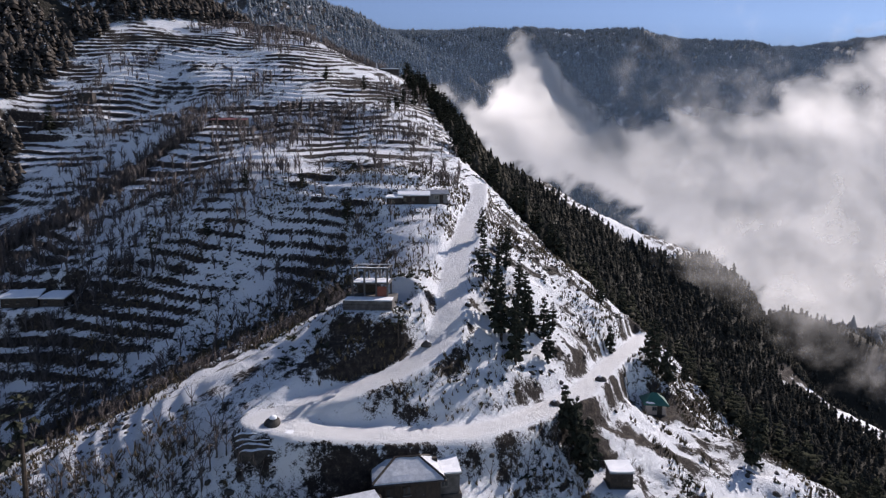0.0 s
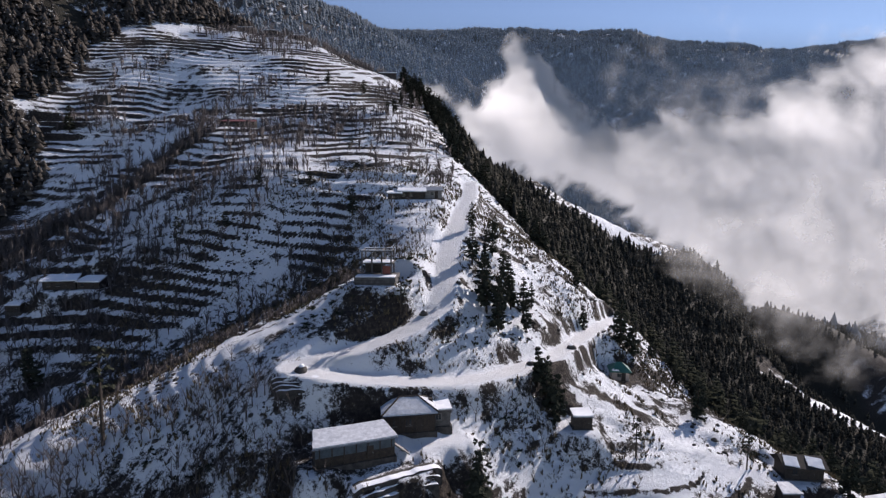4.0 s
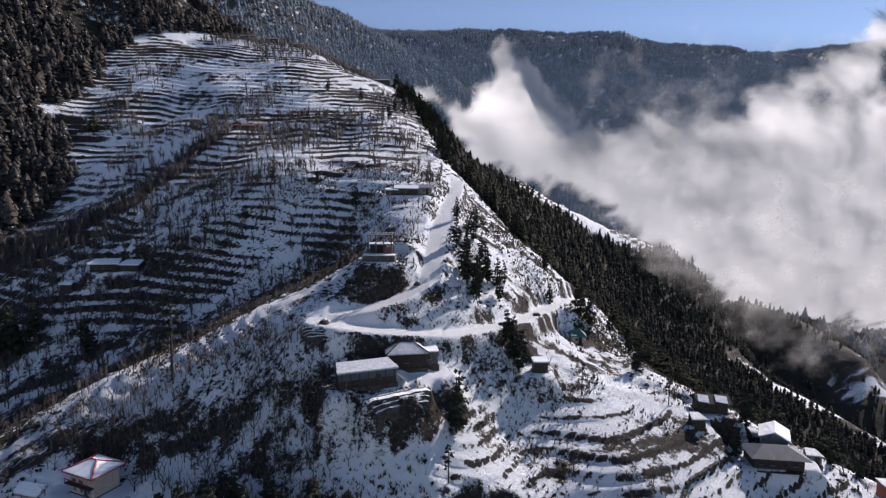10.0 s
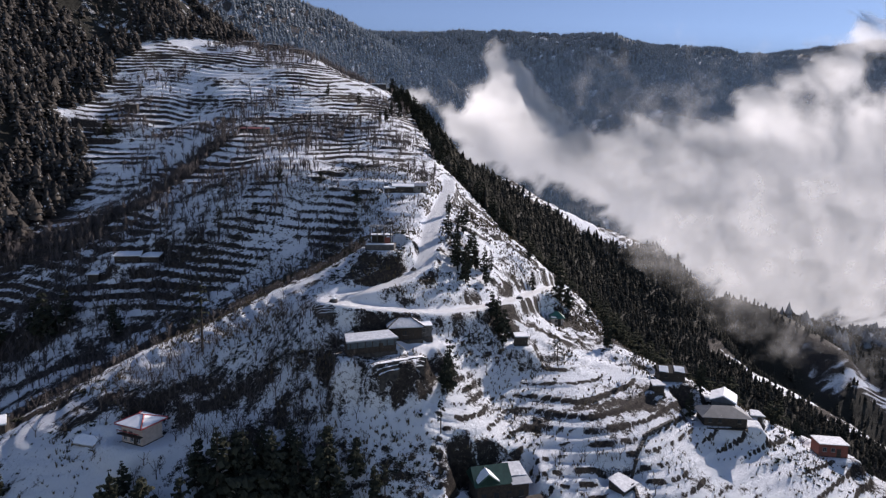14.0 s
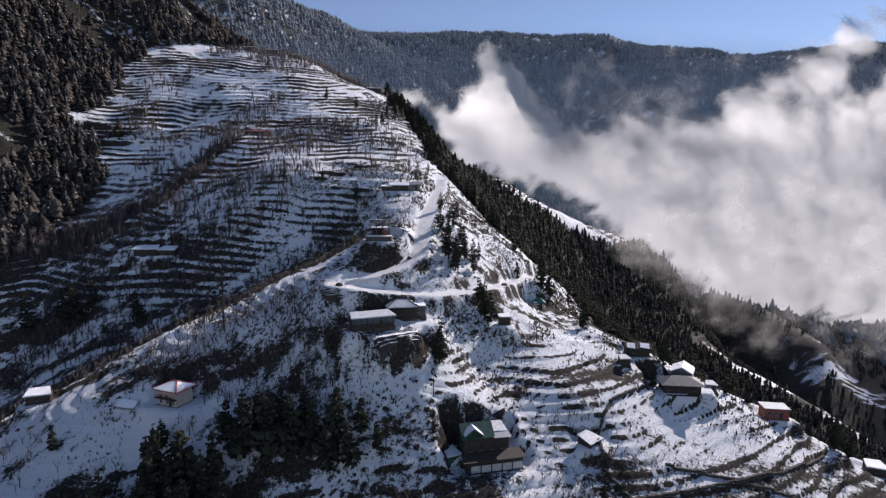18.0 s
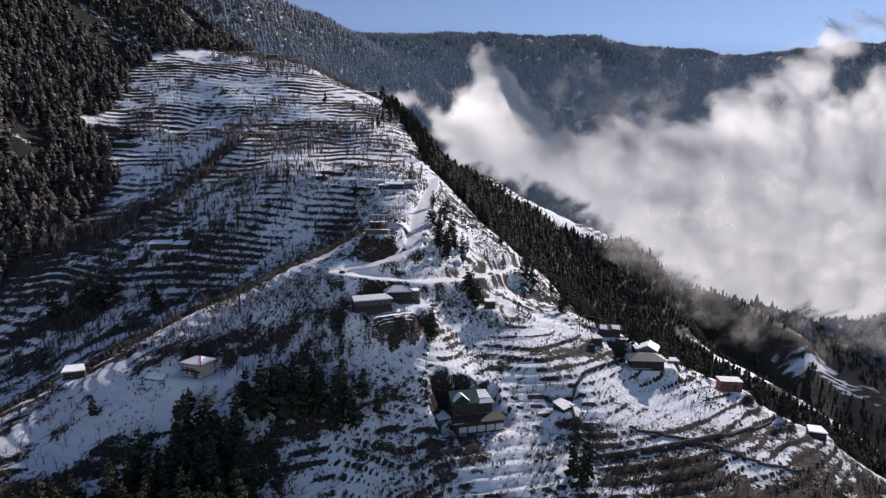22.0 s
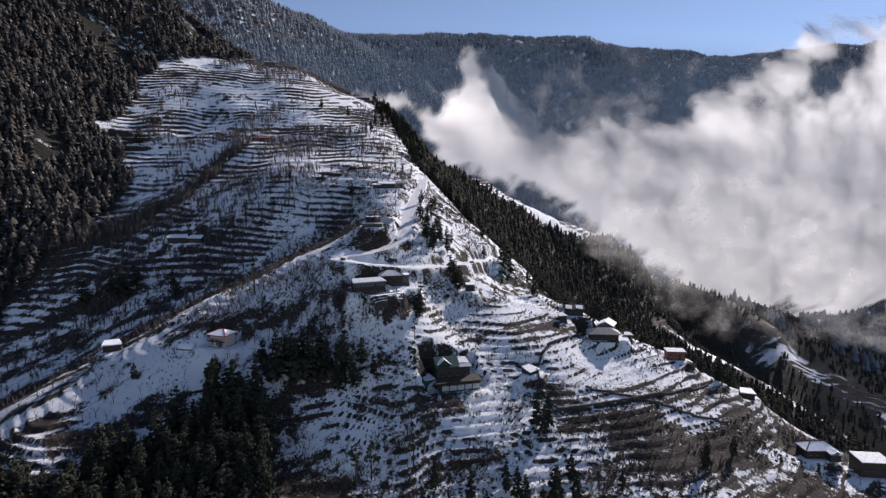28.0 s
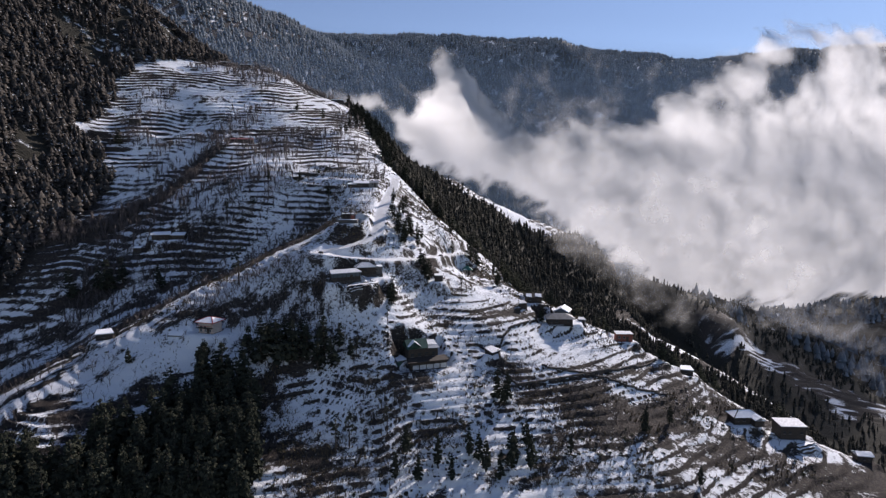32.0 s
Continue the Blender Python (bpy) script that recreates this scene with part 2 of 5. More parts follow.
def base_height(x, y):
    """The land without terraces, roads and roughness."""
    x, y = np.asarray(x, float), np.asarray(y, float)
    flat, out = np.c_[x.ravel(), y.ravel()], []
    for k in range(0, len(flat), 20000):
        p = flat[k : k + 20000]
        f = np.clip((np.hypot(p[:, 0] - 60, p[:, 1] - 200) - 480) / 420, 0, 1)
        f = f * f * (3 - 2 * f)
        z = np.zeros(len(p))
        if (f < 1).any():
            z[f < 1] = NEAR.height(p[f < 1])
        far = f > 0
        if far.any():
            z[far] = z[far] * (1 - f[far]) + WIDE.height(p[far]) * f[far]
        out.append(z)
    return np.concatenate(out).reshape(x.shape)

# ---------------------------------------------------------------- roads, pads and the ground sheet
UPPER_ROAD = [(22, 172, 6.5), (19, 150, 2.0), (14.4, 131.8, -2.2), (10.5, 113, -6), (8, 99, -9.8), (6.8, 88, -13.3), (5, 80.5, -16.6), (1, 76, -18.4), (-3, 73.2, -19.6),
              (-8, 70.7, -20.5), (-13.5, 68, -21.3), (-18, 65.6, -21.9)]
LOWER_ROAD = [(-18, 65, -21.9), (-14, 63.4, -22.4), (-7.5, 64.2, -23.6), (-0.6, 65.5, -24.6), (6.8, 68, -25.6), (13.5, 72, -26.3), (19.6, 77.5, -26.8), (27, 84.4, -27.4),
              (31.2, 90.4, -27.8), (36, 98, -28.4), (43, 108.8, -29.2), (52, 122, -30.5), (62, 140, -34)]
FIELD_BENCH = [(-162, 240, 31.5), (-140, 243, 32), (-110, 247, 33.5)]
FIELD_BENCH_LOW = [(-160, 232, 26), (-134, 235, 26.2), (-114, 236, 26.6)]
RIDGE_TRACK = [(38, 99, -30), (43, 88, -35), (46, 76, -39.5), (52, 70, -42.2), (62, 66, -44.8), (74, 64, -47.6)]
# places levelled for buildings: x, y, z, half length, half depth, turn in degrees
PADS = [(-8.2, 55, -30.9, 6.5, 3.6, 16), (0, 61.8, -30.1, 5, 3.2, 6), (-6.0, 85.5, -12.4, 4.2, 3.6, -6), (1.5, 136, 1.6, 6.5, 2.6, 0), (47.5, 100.5, -37.8, 3, 2.6, 0), (29, 70.8, -35.2, 2.2, 1.8, 0),
        (-53, 48.5, -46.0, 5, 4, -25), (-2.6, 51.6, -32.0, 5.5, 0.9, 17), (4.4, 58.2, -31.2, 3.6, 0.6, 20), (18.0, 33.8, -58.4, 8.5, 2.0, 8), (17, 39.5, -56.0, 6.5, 2.2, 8), (76, 59, -51.2, 7.5, 4.0, -10), (101, 54.5, -58.8, 4, 2.6, -12), (122.5, 43.5, -70.4, 3, 2, -25), (131, 22, -81.0, 6.5, 3.5, -8),
        (144, 15, -84.4, 6.5, 4, -14), (43, 39.5, -56, 2.6, 2, 0), (-90, 137, -22.8, 7, 3, 4), (-69, 221, 28.0, 8, 3, 0), (69, 71, -45.4, 3.6, 2.4, -10), (168, 8, -92, 3, 2, -20), (-93, 66, -51.5, 3, 2, 20)]
SPUR_WOOD = [(-16, 102, -16), (-30, 97, -22), (-46, 95, -30), (-62, 101, -38), (-78, 97, -46), (-97, 88, -56), (-120, 78, -68), (-150, 66, -86)]
RAVINE = [(-84, 212, 20), (-92, 190, 6), (-104, 172, -6), (-124, 160, -18), (-150, 150, -30)]
CREST_Y = [-300, -40, 18, 42, 53, 62, 84, 115, 149, 166, 200, 250, 330, 400, 460]
CREST_X = [400, 250, 165, 143, 122, 104, 96, 82, 76, 54, 27, 20, 12, -40, -80]
WEST_Y = [0, 60, 117, 175, 205, 225, 242, 262, 300, 325, 345, 366, 400]
WEST_X = [-230, -190, -155, -140, -136, -146, -168, -160, -163, -158, -138, -112, -100]


def to_line(x, y, line):
    """The distance to a line, and the line's height beside each point."""
    best, height = np.full(x.shape, 1e9), np.zeros(x.shape)
    for a, b in zip(line, line[1:]):
        dx, dy = b[0] - a[0], b[1] - a[1]
        k = np.clip(((x - a[0]) * dx + (y - a[1]) * dy) / (dx * dx + dy * dy), 0, 1)
        d = np.hypot(x - a[0] - k * dx, y - a[1] - k * dy)
        near = d < best
        best, height = np.where(near, d, best), np.where(near, a[2] + k * (b[2] - a[2]), height)
    return best, height


def ease(a, b, v):
    k = np.clip((v - a) / (b - a), 0, 1)
    return k * k * (3 - 2 * k)


def east_of(x, y):
    """How far a place lies in the eastern forest, in metres."""
    return x - np.interp(y, CREST_Y, CREST_X)


def west_of(x, y):
    return np.interp(y, WEST_Y, WEST_X) - x - 4.0 * np.maximum(y - 420, 0)


VALLEY_FIELDS = [(474, 483, -177), (500, 463, -204), (536, 425, -236), (560, 390, -250), (620, 400, -250)]


def land(x, y):
    """Height, and how much of the ground is farmed in terraces."""
    h = base_height(x, y)
    far = ease(450, 1200, np.hypot(x, y))
    h = h + far * (rough(x, y, 420, 3, 4) * 34 - 10 * np.abs(rough(x, y, 160, 9, 3)))
    wild = np.maximum(ease(-4, 12, east_of(x, y)), ease(-5, 15, west_of(x, y)))
    fields = to_line(x, y, LINES["far_terraces"])[0]
    fields = np.minimum(fields, to_line(x, y, LINES["valley_terraces"])[0])
    fields = np.minimum(fields, to_line(x, y, VALLEY_FIELDS)[0] * 0.8)
    fields = np.minimum(fields, to_line(x, y, LINES["valley_far"])[0] * 0.6)
    farm = np.maximum((1 - wild) * ease(520, 430, y) * ease(-60, -30, y), ease(34, 20, fields + 14 * rough(x, y, 30, 5, 2)))
    wild = wild * (1 - ease(34, 20, fields + 14 * rough(x, y, 30, 5, 2)))
    spur = ease(-32, -46, x) * ease(68, 58, y) * (1 - wild)
    smooth = np.maximum(np.maximum(ease(-2, 14, x) * ease(72, 60, y), 0.7 * ease(108, 130, y) * ease(520, 480, y)) * (1 - wild), 0.9 * spur)
    smooth = np.maximum(smooth, 0.8 * ease(-36, -28, x) * ease(38, 30, y) * (1 - wild))
    orchard = ease(-6, -14, x) * ease(66, 62, y) * ease(34, 42, y) * (1 - wild)
    smooth = np.maximum(smooth, 0.75 * orchard)
    farm = farm * (1 - 0.65 * orchard)
    clearing = ease(4, 16, x - 0.0 * y) * ease(68, 76, y) * ease(175, 160, y) * (1 - wild)
    farm = farm * (1 - 0.35 * clearing)
    gully = to_line(x, y, LINES["gully"])[0]
    farm = farm * ease(4, 16, gully + 5 * rough(x, y, 18, 21))
    even = h + (1 - far) * rough(x, y, 26, 11, 2) * 1.5
    h = even + (1 - far) * (rough(x, y, 6, 15, 3) * (0.14 + 0.35 * wild + 0.55 * clearing - 0.08 * smooth) + rough(0.8 * x + 0.6 * y, 0.8 * y - 0.6 * x, 2.7, 17, 2) * (0.16 + 0.2 * clearing - 0.11 * smooth))
    # terraces: treads that lean a little, and walls
    bowl = ease(-2, 14, x) * ease(72, 60, y) * (1 - wild)
    step = np.where(x > 200, 4.6, np.where(y > 106, 2.6, 1.75))
    farm = farm * (1 - 0.9 * ease(6, 2, np.abs(y - 106))) * (1 - 0.9 * ease(8, 3, np.abs(x - 200)))
    warp = even + rough(x, y, 45, 31, 3) * (3.0 - 2.0 * bowl) + rough(x, y, 90, 39, 1) * (2.0 - 1.4 * bowl) + rough(x, y, 14, 33, 2) * (0.42 - 0.16 * smooth)
    f = warp / step
    q = np.floor(f)
    r = f - q
    lean = (0.28 + 0.16 * rough(x, y, 21, 35, 2)) * (1 - 0.8 * spur) + 0.10 * bowl
    edge = np.where(y > 106, 0.58, 0.76)  # banks on the high slope are wider than the walls below
    flat = lean * np.minimum(r / edge, 1) + (1 - lean) * ease(edge, 0.99, r)
    keep = 0.20 + 0.68 * np.maximum(ease(-0.7, 0.2, rough(x, y, 24, 41, 3)), 0.95 * smooth)
    z = h + farm * keep * (flat - r) * step
    return z, farm, wild, gully, far, ease(edge + 0.05, edge + 0.14, r) * ease(1.01, 0.95, r) * farm * keep * (1 - 0.25 * spur), smooth


def finished(x, y):
    z, farm, wild, gully, far, wall, smooth = land(x, y)
    trod = np.zeros(x.shape)
    for line, half in ((FIELD_BENCH, 2.4), (FIELD_BENCH_LOW, 2.0)):
        d, rz = to_line(x, y, line)
        k = ease(half + 1.2, half, d)
        z, wall = z + (rz - z) * k, wall * (1 - k)
        wall = np.maximum(wall, 1.2 * ease(half, half + 0.6, d) * ease(half + 2.2, half + 1.2, d) * (z < rz))
    for px, py, pz, hl, hd, turn in PADS:
        c, s = math.cos(radians(turn)), math.sin(radians(turn))
        u, v = (x - px) * c + (y - py) * s, (y - py) * c - (x - px) * s
        d = np.hypot(np.maximum(np.abs(u) - hl, 0), np.maximum(np.abs(v) - hd, 0))
        k = ease(3.2, 0.3, d + np.where(d > 0.3, 0.9 * rough(x, y, 3.2, 63, 2), 0))
        z, wall = z + (pz - z) * k, wall * (1 - k)
    for line, half in ((UPPER_ROAD, 2.3), (LOWER_ROAD, 2.1)):
        d, rz = to_line(x, y, line)
        k = ease(half + 1.9, half, d)
        z = z + (rz - z) * k
        trod = np.maximum(trod, ease(half + 0.4, half - 0.8, d))
        wall = wall * (1 - ease(half + 1.0, half, d))
    return z, farm, wild, gully, far, wall, trod, smooth


def tidy(x, y):
    """Where the terraces are kept clear of scrub, 0 to 1."""
    return np.minimum(1, ease(-2, 14, x) * ease(72, 60, y) * ease(26, 36, y) + ease(-32, -46, x) * ease(68, 58, y) * ease(22, 32, y))


def spaced(start, end, first, growth, most):
    out, step = [start], first
    while out[-1] < end:
        out.append(out[-1] + step)
        step = min(most, step * growth)
    return out


_right = [v for v in spaced(330, 4350, 1.6, 1.05, 42)]
GX = np.array([-v for v in spaced(240, 2700, 1.6, 1.05, 42)][::-1] + list(np.arange(-238, -112, 1.5)) + list(np.arange(-112, 16, 0.52)) + list(np.arange(16, 152, 0.74)) + list(np.arange(152, 329, 1.5)) + _right)
GY = np.array([-v for v in spaced(12, 420, 1.2, 1.12, 20)][::-1] + list(np.arange(-11, 110, 0.63)) + list(np.arange(110, 260, 0.55)) + list(np.arange(260, 372, 0.7)) + list(np.arange(372, 430, 1.6))
              + spaced(431, 4350, 1.5, 1.05, 36))


def link_mesh(name, verts, faces, material, loose=False):
    """A mesh from arrays of places and of triangles or quads."""
    me = bpy.data.meshes.new(name)
    verts, faces = np.asarray(verts, np.float32), np.asarray(faces, np.int32)
    me.vertices.add(len(verts))
    me.vertices.foreach_set("co", verts.ravel())
    n = faces.shape[1]
    me.loops.add(faces.size)
    me.loops.foreach_set("vertex_index", faces.ravel())
    me.polygons.add(len(faces))
    me.polygons.foreach_set("loop_start", np.arange(0, faces.size, n, dtype=np.int32))
    me.update(calc_edges=True)
    me.validate()
    me.materials.append(material)
    return new(name, me)


X, Y = np.meshgrid(GX, GY)
Z, FARM, WILD, GULLY, FAR, WALL, TROD, SMOOTH = finished(X, Y)
_ny, _nx = X.shape
_i = np.arange(_nx * _ny).reshape(_ny, _nx)
_quads = np.stack([_i[:-1, :-1], _i[:-1, 1:], _i[1:, 1:], _i[1:, :-1]], -1).reshape(-1, 4)
ground = link_mesh("ground", np.stack([X, Y, Z], -1).reshape(-1, 3), _quads, GROUND)
ground.data.polygons.foreach_set("use_smooth", np.ones(len(_quads), bool))
tagged(ground, "steep terraced mountainside under patchy fresh snow", "ground", kind="structure")
# how much snow lies: little on walls, steep banks and under the woods, less where shade is imitated
_gy, _gx = np.gradient(Z, GY, GX)
_steep = np.hypot(_gx, _gy)
_wide_y, _wide_x = np.gradient(Z[::6, ::6], GY[::6], GX[::6])
_wide = np.hypot(_wide_x, _wide_y).repeat(6, 0).repeat(6, 1)[: Z.shape[0], : Z.shape[1]]
WALL = WALL * ease(1.6, 1.0, _wide)
_cover = 0.53 - 0.17 * ease(0.8, 2.0, _steep)  - (0.31 + 0.20 * SMOOTH + 0.34 * ease(-2, 14, X) * ease(74, 64, Y)) * WALL * (0.60 + 0.95 * rough(0.35 * X, Y, 9, 55, 3)) + 0.10 * rough(X, Y, 45, 51, 2) + (0.22 - 0.12 * SMOOTH) * rough(0.3 * X + 0.1 * Y, Y - 0.25 * X, 4.5, 57, 3) + 0.11 * rough(0.8 * X + 0.6 * Y, 0.8 * Y - 0.6 * X, 1.9, 59, 2)
_cover -= (0.62 - 0.28 * ease(-95, -130, X)) * WILD * (1 - FAR) + 0.28 * FAR
_cover -= ease(190, 240, X) * (1 - FAR) * (0.16 + 0.30 * rough(0.4 * X, Y, 14, 67, 3))
_band = to_line(X, Y, SPUR_WOOD)[0] + 3 * rough(X, Y, 9, 77, 2)
_ravine = to_line(X, Y, RAVINE)[0] + 3 * rough(X, Y, 9, 79, 2)
_cover += 0.44 * WILD * (1 - FAR) * ease(96, 110, X) * ease(98, 82, Y) * ease(260, 220, X)
_cover -= 0.05 * ease(22, 6, GULLY) + 0.34 * ease(9, 4, _band) + 0.30 * ease(8, 3, _ravine)
# Less snow for the west slope's scrub, and darkening in place of shade.
_cover -= 0.13 * ease(-45, -75, X) * ease(85, 105, Y) * ease(215, 185, Y)
_cover -= (0.11 + 0.20 * rough(0.5 * X, Y, 7, 65, 3)) * ease(-8, -16, X) * ease(62, 54, Y + 0.25 * X + 5) * ease(-20, 10, Y)
_cover += (0.03 + 0.22 * rough(0.6 * X + 0.3 * Y, Y, 3.4, 61, 2)) * ease(2, 12, X) * ease(66, 75, Y) * ease(175, 155, Y) * (1 - WILD)
# Patchier snow low down and in the bowl, partly darkening them as shade.
_cover -= 0.15 * ease(40, 24, Y) * ease(-60, -30, Y) + (0.07 + 0.20 * rough(0.4 * X + 0.1 * Y, Y - 0.2 * X, 8, 75, 3)) * ease(2, 16, X) * ease(66, 56, Y)
for _bx, _by, _rx, _ry in ((-9.0, 76.0, 8.5, 3.0), (-4.0, 69.6, 7.0, 1.7)):  # bare banks beside the road
    _cover -= 0.13 * ease(1.15, 0.55, np.hypot((X - _bx) / _rx, (Y - 0.12 * (X - _bx) - _by) / _ry) + 0.3 * rough(X, Y, 4, 69, 2))
_cover = np.where(TROD > 0, np.maximum(_cover, 0.95 * TROD), _cover)
_cols = np.stack([_cover, np.clip(WILD, 0, 1), TROD, np.ones_like(Z)], -1).astype(np.float32)
_attr = ground.data.attributes.new("cover", "FLOAT_COLOR", "POINT")
_attr.data.foreach_set("color", np.clip(_cols, 0, 1).ravel())

# ---------------------------------------------------------------- trees as templates
def prism(a, b, ra, rb, sides=3):
    """A tapered stick from a to b: places and triangles."""
    a, b = np.array(a, float), np.array(b, float)
    way = (b - a) / max(1e-6, np.linalg.norm(b - a))
    u = np.cross(way, (0.3, 0.9, 0.1))
    u /= np.linalg.norm(u)
    v = np.cross(way, u)
    ang = np.arange(sides) * 2 * math.pi / sides
    ring = np.cos(ang)[:, None] * u + np.sin(ang)[:, None] * v
    verts = np.r_[a + ra * ring, b + rb * ring]
    tris = []
    for k in range(sides):
        j = (k + 1) % sides
        tris += [(k, j, sides + j), (k, sides + j, sides + k)]
    return verts, np.array(tris)


def joined(pieces):
    verts, tris, n = [], [], 0
    for v, t in pieces:
        verts.append(v)
        tris.append(np.asarray(t) + n)
        n += len(v)
    return np.concatenate(verts), np.concatenate(tris)


def spray(rng, root, way, length, width, droop):
    """A drooping bough: a bent, ragged blade with a raised spine."""
    way = np.array(way, float)
    side = np.cross(way, (0, 0, 1))
    side /= np.linalg.norm(side)
    mid = root + way * length * 0.55 + np.array((0, 0, 0.06 * length))
    tip = root + way * length + np.array((0, 0, -droop * length))
    w = width * rng.uniform(0.8, 1.25)
    low = np.array((0, 0, -0.22 * w - 0.05))
    verts = np.array([root, mid + side * w * 0.5 + low, mid, mid - side * w * 0.5 + low, tip, root + way * length * 0.8 + side * w * 0.45 + low * 2, root + way * length * 0.78 - side * w * 0.45 + low * 2])
    return verts, np.array([(0, 1, 2), (0, 2, 3), (2, 5, 4), (2, 4, 6), (1, 5, 2), (3, 2, 6)])


def conifer_crown(rng, tall, spread, whorls, boughs, start=0.1, taper=0.7, gaps=0.12):
    """Boughs in uneven whorls, longer on some sides, with forked ends."""
    pieces = []
    lobes = rng.uniform(0.55, 1.25, (5, 4))
    for k in range(whorls):
        f = start + (1 - start) * (k + rng.uniform(0, 0.8)) / whorls
        reach = spread * min(1.0, 0.55 + 2.2 * (f - start)) * (1 - f) ** taper + 0.2
        turn = rng.uniform(0, 6.3)
        for b in range(boughs):
            if rng.random() < gaps:
                continue
            a = turn + b * 2 * math.pi / boughs + rng.uniform(-0.4, 0.4)
            r = reach * rng.uniform(0.6, 1.1) * lobes[int(a / 6.2832 * 5) % 5, min(3, int(f * 4))]
            way = np.array((math.cos(a), math.sin(a), rng.uniform(-0.15, 0.3)))
            root = np.array((0, 0, f * tall))
            pieces.append(spray(rng, root, way, r, r * 0.5 + 0.22, rng.uniform(0.05, 0.35)))
            if boughs > 5:
                c = a + rng.uniform(-0.9, 0.9)
                side = np.array((math.cos(c), math.sin(c), rng.uniform(-0.1, 0.5)))
                pieces.append(spray(rng, root + way * r * 0.55, side, r * 0.55, r * 0.4 + 0.15, rng.uniform(0, 0.4)))
    pieces.append(prism((0, 0, tall * 0.9), (0, 0, tall * 1.0), 0.14, 0.01))
    return joined(pieces)


def tall_pine_crown(rng, tall, spread, tufts):
    """A long bare trunk's ragged top and a few side clumps."""
    pieces = []
    for k in range(tufts):
        f = 0.45 + 0.55 * (k + rng.random()) / tufts
        a, r = rng.uniform(0, 6.3), spread * rng.uniform(0.3, 1.0) * (1.25 - f)
        c = np.array((math.cos(a) * r, math.sin(a) * r, f * tall))
        for j in range(5):
            b = rng.uniform(0, 6.3)
            way = np.array((math.cos(b), math.sin(b), rng.uniform(-0.2, 0.6)))
            pieces.append(spray(rng, c, way, rng.uniform(0.5, 1.1), 0.6, rng.uniform(0, 0.4)))
    return joined(pieces)


def bare_crown(rng, tall, spread, limbs, twigs):
    """Leafless limbs and twigs, from the trunk's fork outward."""
    pieces = []
    fork = np.array((0, 0, tall * 0.28))
    for k in range(limbs):
        a = k * 2 * math.pi / limbs + rng.uniform(-0.4, 0.4)
        out = spread * rng.uniform(0.5, 1.0)
        elbow = fork + np.array((math.cos(a) * out * 0.5, math.sin(a) * out * 0.5, tall * rng.uniform(0.18, 0.34)))
        end = elbow + np.array((math.cos(a) * out * 0.5, math.sin(a) * out * 0.5, tall * rng.uniform(0.15, 0.38)))
        pieces += [prism(fork, elbow, 0.07, 0.045), prism(elbow, end, 0.045, 0.012)]
        for _ in range(twigs):
            p = elbow + (end - elbow) * rng.uniform(0, 0.8)
            q = p + np.array((rng.uniform(-1, 1), rng.uniform(-1, 1), rng.uniform(0.2, 1.1))) * tall * 0.15
            pieces.append(prism(p, q, 0.03, 0.008))
    return joined(pieces)


def slim_bare_tree(rng, tall, spread):
    """A leafless tree for the far terraces: a trunk and rising, pointed limbs."""
    pieces = [prism((0, 0, -0.3), (0, 0, tall * 0.45), 0.15, 0.09)]
    for k in range(13):
        f, a = rng.uniform(0.15, 0.6), rng.uniform(0, 6.3)
        root = np.array((0, 0, f * tall))
        out = spread * rng.uniform(0.3, 1.0)
        end = np.array((math.cos(a) * out, math.sin(a) * out, tall * min(1.05, f + rng.uniform(0.2, 0.5))))
        u = np.cross(end - root, (0.2, 0.5, 0.3))
        u *= rng.uniform(0.07, 0.12) / np.linalg.norm(u)
        w = np.cross(end - root, u)
        w *= 0.09 / np.linalg.norm(w)
        pieces.append((np.array([root + u, root - u + w, root - w, end]), np.array([(0, 1, 3), (1, 2, 3), (2, 0, 3)])))
    return joined(pieces)


def bare_trunk(rng, tall):
    return prism((0, 0, -0.3), (0, 0, tall * 0.3), 0.14, 0.08, 5)


def scatter(name, templates, places, material, rng):
    """Many plants in one mesh: places are rows of x, y, z, size."""
    verts, tris, n = [], [], 0
    for x, y, z, size in places:
        v, t = templates[rng.integers(len(templates))]
        a, s = rng.uniform(0, 6.3), size
        c, d = math.cos(a) * s, math.sin(a) * s
        verts.append(np.c_[v[:, 0] * c - v[:, 1] * d + x, v[:, 0] * d + v[:, 1] * c + y, v[:, 2] * s * rng.uniform(0.85, 1.2) + z])
        tris.append(t + n)
        n += len(v)
    return link_mesh(name, np.concatenate(verts), np.concatenate(tris), material)


def ground_at(x, y):
    return finished(np.atleast_1d(np.asarray(x, float)), np.atleast_1d(np.asarray(y, float)))[0]


def sown(rng, count, x0, x1, y0, y1, keep):
    """Random places in a rectangle that keep(x, y) allows (0 to 1), with their height."""
    x, y = rng.uniform(x0, x1, count), rng.uniform(y0, y1, count)
    ok = rng.random(count) < keep(x, y)
    x, y = x[ok], y[ok]
    return np.c_[x, y, ground_at(x, y)]


RNG = np.random.default_rng(12)
CONIFERS = [conifer_crown(RNG, 9, 2.9, 9, 6, 0.08, 0.6, 0.06) for _ in range(5)]


